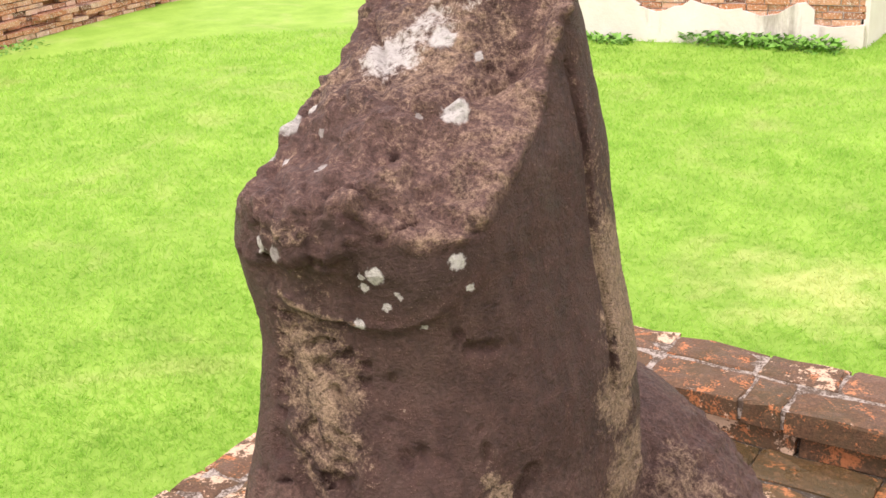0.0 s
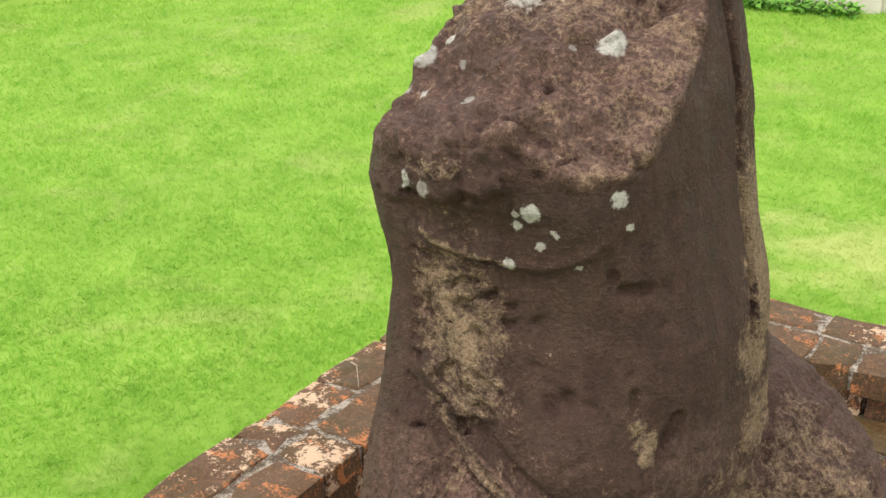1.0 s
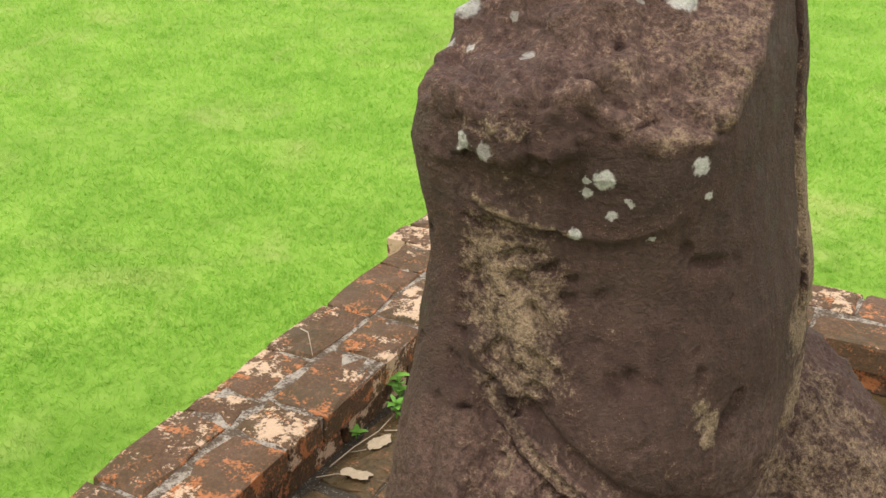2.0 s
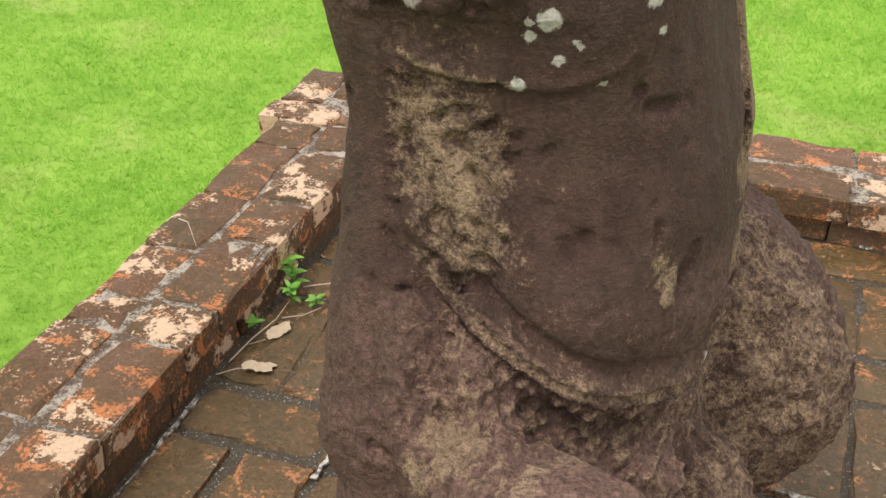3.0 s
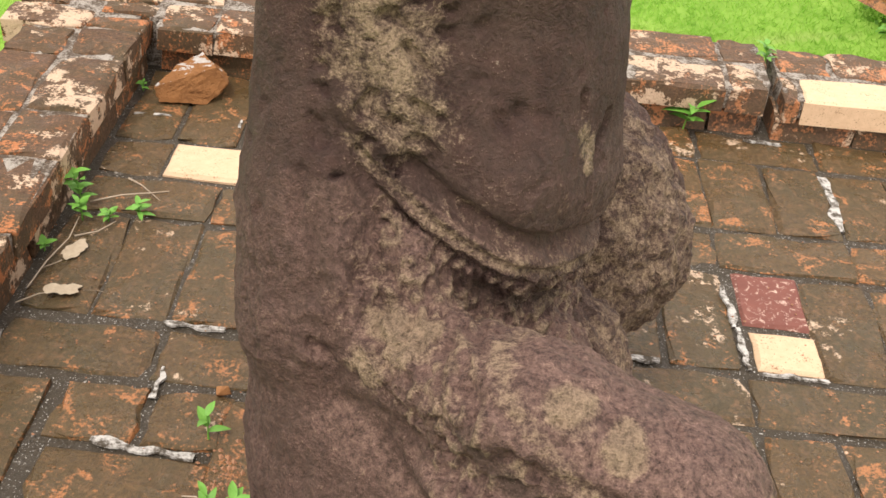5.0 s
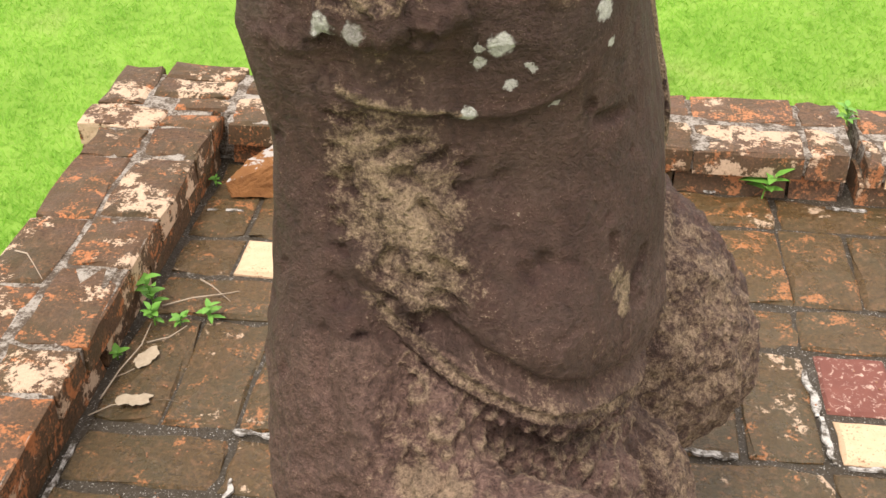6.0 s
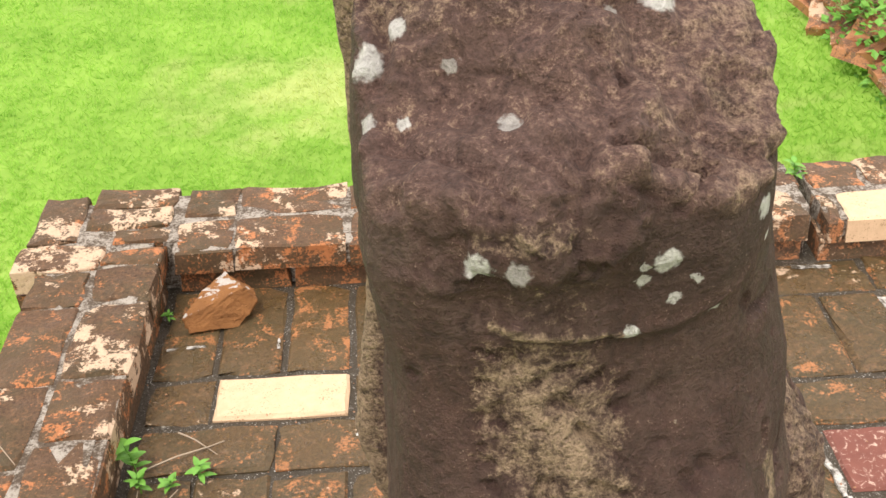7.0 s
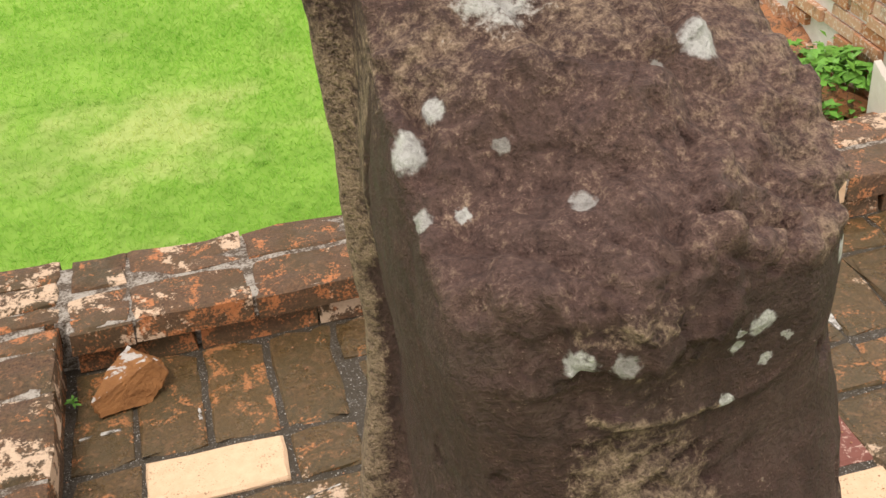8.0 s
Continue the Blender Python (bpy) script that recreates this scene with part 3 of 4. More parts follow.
def build_statue():
    lo, step, block = (0.44, -2.18, -0.05), 0.0042, 8
    n = [block * k for k in (25, 42, 48)]
    axes = [lo[i] + step * np.arange(n[i]) for i in range(3)]
    # signs from a coarse grid of blocks, then the fine field only in blocks near the surface
    mids = np.meshgrid(*[ax.reshape(-1, block).mean(1) for ax in axes], indexing="ij")
    rough_field = statue_field(mids)
    close = np.abs(rough_field) < step * block * 1.6
    F = np.repeat(np.repeat(np.repeat(rough_field, block, 0), block, 1), block, 2)
    at = np.nonzero(np.repeat(np.repeat(np.repeat(close, block, 0), block, 1), block, 2))
    F[at] = statue_field([axes[i][at[i]] for i in range(3)])
    V, Q = surface_net(F, lo, step)
    me = bpy.data.meshes.new("statue")
    me.from_pydata(V.tolist(), [], Q.tolist())
    N = np.zeros(len(V) * 3)
    me.vertex_normals.foreach_get("vector", N)
    N = N.reshape(-1, 3)
    x, y, z = V.T
    W = (V + np.array((0.007, 0.024, 0.002))).T
    broken = np.clip((N[:, 2] - 0.35) / 0.3, 0, 1) * (z > 1.05)
    lap = np.clip((0.95 - z) / 0.3, 0, 1)
    d, chisel = np.zeros(len(V)), np.zeros(len(V))
    hw = z - belt_height(x)
    cloth = np.clip((-hw - 0.035) / 0.02, 0, 1) * np.clip((hw + 0.20) / 0.03, 0, 1) * np.clip((x - 0.72) / 0.03, 0, 1) * (y < -1.45)
    far = np.clip((x - 0.98) / 0.05, 0, 1) * np.clip((y + 1.55) / 0.05, 0, 1) * (z < 0.72)
    chest = np.clip(1 - np.abs(x - 0.735) / 0.075, 0, 1) * (y < -1.5) * (z > 0.8) * (z < 1.03)
    rim = np.exp(-((y + 1.675) / 0.03) ** 2) * (z > 1.095) * (z < 1.18) * np.clip((0.83 - x) / 0.03, 0, 1)
    fore = np.clip((-y - 1.70) / 0.04, 0, 1) * np.clip((z - 0.55) / 0.05, 0, 1) * np.clip((1.06 - x) / 0.05, 0.2, 1)
    for i, p in enumerate(V):
        q = Vector(p)
        rough = max(broken[i], 0.6 * cloth[i], 1.0 * far[i], 1.1 * rim[i])
        d[i] = 0.0028 * noise.noise(q * 9) + (0.0015 + 0.009 * rough) * noise.noise(q * 22) + (0.0012 + 0.0055 * rough + 0.0015 * lap[i]) * noise.noise(q * 50) + (0.0012 * lap[i] + 0.002 * rough) * noise.noise(q * 90)
        if broken[i] > 0.1:
            ridge = abs(noise.noise(q * 7 + Vector((3, 1, 7))))
            d[i] += broken[i] * (0.012 * min(1, ridge / 0.10) - 0.008 + 0.006 * abs(noise.noise(q * 31)) + 0.004 * noise.noise(q * 64))
            d[i] += broken[i] * 0.005 * (noise.noise(q * 13 + Vector((9, 9, 1))) > 0.18)
        if rim[i] > 0.1:
            d[i] += rim[i] * (0.010 * noise.noise(Vector((p[0] * 34, p[1] * 20, p[2] * 20))) + 0.008 * (noise.noise(q * 26 + Vector((4, 2, 8))) > 0.05) - 0.004)
        if cloth[i] > 0.1:
            chisel[i] = noise.noise(Vector((p[0] * 95 - p[2] * 60, p[1] * 30, p[2] * 75 + p[0] * 40))) + 0.4 * noise.noise(q * 110)
            d[i] += 0.009 * cloth[i] * chisel[i]
        if chest[i] > 0.05:
            pit = noise.noise(Vector((p[0] * 34 + 5, p[1] * 34 + 2, p[2] * 62 + 8)))
            d[i] -= 0.014 * chest[i] ** 0.4 * min(1.0, max(0.0, pit - 0.2) / 0.12)
            d[i] += 0.002 * chest[i] * noise.noise(q * 110)
        elif p[1] < -1.5 and 0.66 < p[2] < 1.03:
            pit = noise.noise(q * 27 + Vector((1, 7, 3)))
            d[i] -= 0.005 * min(1.0, max(0.0, pit - 0.5) / 0.08)
        if fore[i] > 0.05:
            d[i] += fore[i] * (0.004 * noise.noise(q * 36) + 0.0035 * noise.noise(q * 75))
    # dents and cuts on the chest and belly: from, to, half width, depth
    for a, b, r, depth in (((0.885, -1.61, 0.862), (0.90, -1.60, 0.852), 0.016, 0.016), ((0.915, -1.60, 0.856), (0.90, -1.60, 0.86), 0.010, 0.008), ((0.93, -1.56, 1.0), (0.965, -1.53, 0.995), 0.011, 0.013), ((0.765, -1.635, 0.935), (0.82, -1.63, 0.872), 0.008, 0.015),
                           ((0.715, -1.66, 0.945), (0.745, -1.65, 0.952), 0.009, 0.012), ((0.705, -1.66, 0.935), (0.70, -1.66, 0.952), 0.009, 0.01), ((0.745, -1.65, 0.935), (0.755, -1.65, 0.95), 0.008, 0.01), ((0.985, -1.54, 0.79), (1.0, -1.52, 0.82), 0.014, 0.014),
                           ((0.905, -1.64, 0.785), (0.905, -1.64, 0.785), 0.010, 0.010), ((0.955, -1.57, 0.87), (0.955, -1.57, 0.84), 0.009, 0.01), ((0.83, -1.62, 0.90), (0.86, -1.62, 0.90), 0.006, 0.006), ((1.0, -1.50, 0.73), (1.005, -1.50, 0.70), 0.012, 0.01),
                           # cracks over the break
                           ((0.793, -1.575, 1.207), (0.791, -1.596, 1.195), 0.007, 0.01), ((0.791, -1.596, 1.195), (0.871, -1.579, 1.16), 0.008, 0.014), ((0.871, -1.579, 1.16), (0.841, -1.616, 1.148), 0.006, 0.01), ((0.789, -1.629, 1.185), (0.823, -1.618, 1.163), 0.008, 0.01), ((0.717, -1.601, 1.191), (0.749, -1.63, 1.186), 0.008, 0.01), ((0.783, -1.506, 1.249), (0.81, -1.529, 1.228), 0.008, 0.01), ((0.81, -1.529, 1.228), (0.793, -1.575, 1.207), 0.007, 0.009),
                           ((0.665, -1.68, 0.80), (0.67, -1.70, 0.72), 0.014, 0.008), ((0.70, -1.73, 0.77), (0.70, -1.74, 0.70), 0.010, 0.007)):
        d -= 0.9 * depth * np.clip(1 - (np.maximum(capsule(W, a, tuple(np.array(b) + 1e-5), 0, 0), 0) / r) ** 2, 0, 1) ** 1.5
    for c, r, h in (((0.85, -1.44, 1.262), 0.026, 0.012), ((0.663, -1.569, 1.178), 0.014, 0.022), ((0.80, -1.60, 1.195), 0.04, 0.012), ((0.74, -1.62, 1.17), 0.025, 0.01)):
        d += h * bump(W, c, r)
    V2 = V + N * d[:, None]
    me.vertices.foreach_set("co", V2.ravel())
    spots = []
    for c, r, k in (((0.673, -1.649, 1.122), 0.014, 1), ((0.841, -1.638, 1.097), 0.0135, 1), ((0.925, -1.573, 1.122), 0.0115, 1), ((0.932, -1.56, 1.085), 0.006, 1), ((0.807, -1.625, 1.029), 0.0085, 1),
                    ((0.886, -1.597, 1.034), 0.0055, 0.8), ((0.589, -1.48, 1.233), 0.02, 1), ((0.621, -1.527, 1.194), 0.0075, 1), ((0.61, -1.461, 1.271), 0.013, 1), ((0.71, -1.551, 1.196), 0.011, 0.7),
                    ((0.585, -1.525, 1.195), 0.01, 0.8), ((0.817, -1.635, 1.092), 0.006, 0.9), ((0.815, -1.63, 1.08), 0.0075, 0.9), ((0.845, -1.63, 1.062), 0.006, 0.8), ((0.868, -1.62, 1.075), 0.005, 0.7), ((0.862, -1.62, 1.08), 0.004, 0.7),
                    ((0.705, -1.655, 1.122), 0.011, 0.5), ((0.826, -1.35, 1.33), 0.009, 1), ((0.765, -1.35, 1.345), 0.022, 1), ((1.083, -1.365, 0.542), 0.011, 1), ((0.85, -1.445, 1.265), 0.02, 1), ((0.80, -1.47, 1.245), 0.007, 0.6), ((0.66, -1.50, 1.235), 0.008, 0.5)):
        near = V2[np.argmin(((V2 - np.array(c) + np.array((0.007, 0.024, 0.002))) ** 2).sum(1))]
        spots.append((tuple(map(float, near)), r, k))
    guano = np.zeros(len(V))
    for c, r, k in (((0.70, -1.385, 1.325), 0.07, 0.95), ((0.73, -1.34, 1.36), 0.07, 0.8), ((0.78, -1.28, 1.40), 0.06, 0.7), ((1.06, -1.37, 0.60), 0.07, 0.38), ((1.06, -1.30, 0.64), 0.08, 0.34), ((0.63, -1.42, 1.30), 0.05, 0.3)):
        guano = np.maximum(guano, k * bump(W, c, r) ** 0.5)
    worn = np.zeros(len(V))
    for c, r, k in (((0.954, -1.883, 0.700), 0.024, 1.3), ((0.972, -1.876, 0.702), 0.020, 1.1), ((1.015, -1.897, 0.689), 0.020, 1.3), ((1.013, -1.915, 0.684), 0.024, 1.4), ((0.770, -1.750, 0.677), 0.028, 1.3), ((0.794, -1.766, 0.674), 0.028, 1.4), ((0.811, -1.768, 0.679), 0.022, 1.3), ((0.970, -1.558, 0.799), 0.016, 1.4), ((0.969, -1.566, 0.781), 0.016, 1.4), ((0.757, -1.781, 0.633), 0.030, 0.9), ((1.045, -1.336, 0.612), 0.050, 1.1), ((1.053, -1.347, 0.583), 0.050, 1.0),
                    ((0.73, -1.66, 0.98), 0.075, 0.78), ((0.745, -1.65, 0.92), 0.07, 0.85), ((0.77, -1.65, 0.865), 0.055, 0.75), ((0.705, -1.66, 0.96), 0.05, 0.6), ((1.0, -1.30, 0.85), 0.05, 0.9), ((0.796, -1.779, 0.675), 0.035, 1.1), ((0.972, -1.58, 0.825), 0.018, 1.2), ((0.976, -1.575, 0.805), 0.018, 1.1), ((0.98, -1.57, 0.785), 0.016, 0.9),
                    ((0.80, -1.775, 0.68), 0.03, 1.0), ((0.80, -1.72, 0.72), 0.12, 0.34), ((0.93, -1.66, 0.65), 0.12, 0.3), ((1.02, -1.97, 0.69), 0.035, 1.1), ((1.025, -1.99, 0.67), 0.03, 1.1), ((0.965, -1.90, 0.71), 0.03, 1.0), ((0.825, -1.872, 0.665), 0.04, 0.6), ((1.02, -1.30, 0.72), 0.07, 1.0),
                    ((1.01, -1.33, 0.84), 0.06, 1.0), ((0.99, -1.29, 0.95), 0.06, 0.9), ((1.06, -1.30, 0.52), 0.19, 0.6), ((0.74, -1.65, 1.065), 0.05, 0.42), ((0.74, -1.36, 1.34), 0.16, 0.7), ((0.62, -1.42, 1.29), 0.08, 0.6)):
        worn = np.maximum(worn, k * bump(W, c, r * 1.25) ** 0.5)
    # tan on chiselled ridges: wear, with the ridges' highlights painted in
    worn = np.maximum(worn, cloth * np.clip(0.22 + 1.3 * chisel, 0, 0.8))
    worn = np.maximum(worn, 0.58 * far * np.clip((-y - 1.10) / 0.06, 0, 1))
    hb = z - band_height(x)
    front = np.clip((-y - 1.5) / 0.05, 0, 1)
    worn = np.maximum(worn, 0.9 * front * np.exp(-(hb / 0.006) ** 2) * (x < 0.80) * (x > 0.675))
    hw = z - belt_height(x)
    worn = np.maximum(worn, 0.66 * front * np.exp(-((hw + 0.026) / 0.018) ** 2) * (z < 0.84))
    worn = np.maximum(worn, broken * np.clip(0.25 + 1.6 * (x - 0.76) + 1.2 * np.maximum(0, y + 1.45), 0.22, 0.55))
    # lap and forearm: a little of the light from above, painted as tan
    worn = np.maximum(worn, 0.15 * np.clip((N[:, 2] - 0.25) / 0.4, 0, 1) * (z < 0.78) * (y < -1.72))
    # pale speckle of break and forearm, with top light painted on upward faces
    pale_toplit = np.maximum(0.8 * np.clip((N[:, 2] - 0.15) / 0.5, 0, 1) * (z < 0.80) * (y < -1.70), 0.75 * broken * np.clip(0.5 + 2.5 * (x - 0.74), 0.4, 1))
    pale_toplit = np.maximum(pale_toplit, np.maximum(0.3 * np.clip((0.8 - z) / 0.1, 0, 1), 0.6 * cloth))
    worn = np.maximum(worn, 0.85 * np.clip((0.60 - x) / 0.03, 0, 1) * np.clip((y - np.interp(z, [0.98, 1.36], [-1.297, -1.46])) / 0.01, 0, 1) * np.clip((1.5 - z) / 0.3, 0.3, 1))
    sash = np.clip((x - 0.90) / 0.02, 0, 1) * np.clip((y + 1.352) / 0.012, 0, 1) * (z > 0.845)
    worn = np.maximum(worn, sash * np.interp(z, [0.85, 1.03, 1.10, 1.3], [1.25, 1.1, 0.4, 0.15]))
    lipx = np.exp(-((y + 1.686) / 0.014) ** 2) * np.clip((z - 1.130) / 0.012, 0, 1) * (z < 1.18) * np.clip((0.80 - x) / 0.04, 0, 1) * np.clip((x - 0.64) / 0.02, 0, 1)
    worn = np.maximum(worn, 0.8 * lipx)
    algae = 0.48 * np.clip((-y - 1.48) / 0.10, 0, 1) * np.clip((hb + 0.01) / 0.04, 0, 1) * (z < 1.14) * (1 - broken) * np.clip((x - 0.76) / 0.04, 0.25, 1)
    algae = np.maximum(algae, 0.5 * bump(W, (0.90, -1.52, 1.21), 0.08))
    algae = np.maximum(algae, 0.35 * bump(W, (1.15, -1.2, 0.3), 0.3))
    # shade under the belly, painted as a dark band below the belt
    algae = np.maximum(algae, 0.6 * front * np.exp(-((hw + 0.09) / 0.03) ** 2) * (x > 0.85))
    for nm, val in (("pale_toplit", pale_toplit), ("guano", guano), ("worn", worn), ("algae", algae)):
        at = me.attributes.new(nm, "FLOAT", "POINT")
        at.data.foreach_set("value", val.astype(np.float32))
    me.materials.append(stone_material(spots))
    me.shade_smooth()
    me.update()
    return tagged(new("statue", me), "headless brown sandstone statue of a seated figure with white lichen", "statue")


build_statue()



# ---- far walls ----


def joined_bricks(name, p0, p1, z0, z1, thick, parent, material, rng, hole=None, size=(0.28, 0.062)):
    """Courses of bricks along a line of the plan, each brick set a little in or out, in one mesh."""
    a, b = Vector((*p0, 0)), Vector((*p1, 0))
    d = (b - a).normalized()
    nrm = Vector((-d.y, d.x, 0))
    length = (b - a).length
    V, F = [], []
    z, row = z0, 0
    while z < z1:
        h = size[1] * rng.uniform(0.85, 1.1)
        s = -rng.uniform(0, size[0])
        while s < length:
            w = size[0] * rng.uniform(0.55, 1.05)
            s0, s1 = max(0, s), min(length, s + w - 0.012)
            s += w
            if s1 - s0 < 0.03 or (hole and hole((s0 + s1) / 2 / length, z, rng)):
                continue
            o = rng.uniform(-0.018, 0.018)
            base = len(V)
            for t in (s0, s1):
                for off in (o - thick / 2, thick / 2 + o):
                    for zz in (z, z + h - 0.010):
                        p = a + d * (t + rng.uniform(-0.004, 0.004)) + nrm * off
                        V.append((p.x, p.y, zz + rng.uniform(-0.003, 0.003)))
            F += [tuple(base + i for i in f) for f in ((0, 1, 3, 2), (4, 6, 7, 5), (0, 4, 5, 1), (2, 3, 7, 6), (1, 5, 7, 3), (0, 2, 6, 4))]
        z += h
    return link_mesh(name, V, F, material, parent)


def island_brick_material():
    m = Mat("old_wall_brick", 0.85)
    isl = m.node("ShaderNodeNewGeometry").outputs["Random Per Island"]
    f, g = m.noise(7, 6, 0.65), m.noise(60, 5, 0.65)
    col = m.ramp(isl, (0.0, (0.16, 0.08, 0.05)), (0.3, (0.42, 0.18, 0.08)), (0.7, (0.5, 0.26, 0.14)), (1.0, (0.56, 0.38, 0.28)))
    col = m.mix(m.ramp(f, (0.54, 0.0), (0.70, 0.7)), col, (0.10, 0.075, 0.055))
    col = m.mix(m.ramp(g, (0.53, 0.0), (0.62, 0.85)), col, (0.68, 0.61, 0.52))
    return m.done(col, g, 0.008, 0.7)


WALLBRICK = island_brick_material()
LIMEMORTAR = plain("pale_lime_mortar", (0.46, 0.42, 0.36), (0.78, 0.75, 0.69), 25, 0.9, 0.01)
rng = random.Random(4)


def slab(name, p0, p1, z0, z1, thick, material, parent, ragged=0.0, seed=0):
    """An upright slab along a line of the plan, with an uneven top edge."""
    a, b = Vector((*p0, 0)), Vector((*p1, 0))
    d = (b - a).normalized()
    nrm = Vector((-d.y, d.x, 0)) * thick / 2
    n = max(2, int((b - a).length / 0.08))
    V, F = [], []
    for i in range(n + 1):
        p = a + (b - a) * i / n
        top = z1 + ragged * noise.noise(Vector((i * 0.23 + seed, seed, 0))) + 0.4 * ragged * noise.noise(Vector((i * 0.9, seed, 3)))
        for q, z in ((p - nrm, z0), (p - nrm, top), (p + nrm, top), (p + nrm, z0)):
            V.append((q.x, q.y, z))
    for i in range(n):
        for k in range(4):
            F.append((4 * i + k, 4 * i + (k + 1) % 4, 4 * i + 4 + (k + 1) % 4, 4 * i + 4 + k))
    F += [(0, 3, 2, 1), (4 * n, 4 * n + 1, 4 * n + 2, 4 * n + 3)]
    return link_mesh(name, V, F, material, parent)


far_wall = tagged(new("far_wall_plastered"), "low ruined brick wall with stained white lime plaster", "wall", kind="structure")
F0, F1 = Vector((-4.35, 7.57)), Vector((-1.12, 8.21))


def on_wall(t, off):
    """A point of the plan along the wall's front face, that far behind it."""
    d = (F1 - F0).normalized()
    p = F0 + (F1 - F0) * t + Vector((-d.y, d.x)) * off
    return p.x, p.y


slab("mortar", on_wall(0, 0.23), on_wall(0.985, 0.23), GROUND - 0.1, 0.42, 0.36, LIMEMORTAR, far_wall)
tagged(joined_bricks("bricks", on_wall(-0.01, 0.225), on_wall(0.995, 0.225), GROUND, 0.45, 0.40, far_wall, WALLBRICK, rng), kind="stuff")
for t0, t1, z, rag, seed in ((0, 0.36, -0.30, 0.12, 2), (0.36, 0.66, -0.36, 0.1, 4), (0.66, 0.86, -0.38, 0.12, 7), (0.86, 0.995, -0.5, 0.12, 5)):
    slab("plaster", on_wall(t0, 0.01), on_wall(t1, 0.01), GROUND - 0.1, z, 0.05, PLASTER, far_wall, rag, seed)
slab("mortar", (-1.33, 8.45), (-1.40, 12.0), GROUND - 0.1, 0.42, 0.3, LIMEMORTAR, far_wall)
slab("plaster", (-1.13, 8.24), (-1.22, 12.0), GROUND - 0.1, -0.05, 0.05, PLASTER, far_wall, 0.2, 9)
side_wall = tagged(new("far_wall_bare"), "low ruined wall of dark weathered bare brick", "wall", kind="structure")
slab("mortar", (-9.7, 2.0), (-10.2, 8.2), GROUND - 0.1, 0.3, 0.36, ROCK, side_wall)
tagged(joined_bricks("bricks", (-9.55, 2.0), (-10.05, 8.25), GROUND - 0.05, 0.32, 0.3, side_wall, WALLBRICK, rng, lambda t, z, r: r.random() < 0.08), kind="stuff")
tagged(joined_bricks("bricks", (-9.38, 2.0), (-9.9, 7.6), GROUND - 0.05, -0.5, 0.25, side_wall, WALLBRICK, rng, lambda t, z, r: r.random() < 0.12), kind="stuff")

# ---- ruin beside the platform ----
ruin = tagged(new("ruined_wall"), "crumbling orange brick wall with white lime mortar and weeds", "wall", kind="structure")
slab("mortar", (3.13, 0.2), (3.22, 3.0), GROUND - 0.1, 0.32, 0.385, LIMEMORTAR, ruin, 0.1, 3)
tagged(joined_bricks("bricks", (3.12, 0.1), (3.21, 3.08), GROUND, 0.36, 0.40, ruin, WALLBRICK, rng, lambda t, z, r: r.random() < 0.12 or (z > 0.1 and r.random() < 0.4), (0.27, 0.06)), kind="stuff")
slab("plaster", (2.90, 0.2), (2.905, 1.22), GROUND, -0.25, 0.03, PLASTER, ruin, 0.2, 6)
for i in range(60):
    f = rng.random()
    y, x = rng.uniform(0.5, 3.3), 2.72 + 0.24 * f
    ob = brick(ruin, -0.11, 0.11, -0.065, 0.065, 0.0, 0.055, BRICK_RUIN, rng)
    ob.matrix_world = pose(x, y, GROUND + 0.05 + 0.2 * f + rng.uniform(0, 0.05), rng.uniform(-25, 25), rng.uniform(-35, 5), rng.uniform(0, 180))

# ---- weeds, leaves, rubble and litter ----


def leaf_mesh(length, width, fold=0.25, name="leaf"):
    """A pointed leaf along +x, folded along its midrib and drooping at the tip."""
    n = 6
    V, F = [], []
    for i in range(n + 1):
        t = i / n
        w = width / 2 * math.sin(math.pi * min(1, t * 0.92 + 0.06)) ** 0.8 * (1.15 - 0.4 * t)
        zc = 0.22 * length * t - 0.30 * length * t * t
        V += [(length * t, -w, zc + fold * w), (length * t, 0, zc), (length * t, w, zc + fold * w)]
    for i in range(n):
        for k in (0, 1):
            F.append((3 * i + k, 3 * i + k + 1, 3 * i + 4 + k, 3 * i + 3 + k))
    me = bpy.data.meshes.new(name)
    me.from_pydata(V, [], F)
    me.materials.append(LEAF)
    me.shade_smooth()
    return me


LEAVES = [leaf_mesh(1.0, w) for w in (0.5, 0.62, 0.42)]


def tube(name, pts, radius, material, parent=None):
    """A thin tapering stalk through points."""
    V, F = [], []
    for i, p in enumerate(pts):
        r = radius * (1 - 0.5 * i / (len(pts) - 1))
        for k in range(5):
            a = 2 * math.pi * k / 5
            V.append((p[0] + r * math.cos(a), p[1] + r * math.sin(a) * 0.7, p[2] + r * math.sin(a)))
    for i in range(len(pts) - 1):
        for k in range(5):
            F.append((5 * i + k, 5 * i + (k + 1) % 5, 5 * i + 5 + (k + 1) % 5, 5 * i + 5 + k))
    return link_mesh(name, V, F, material, parent, True)


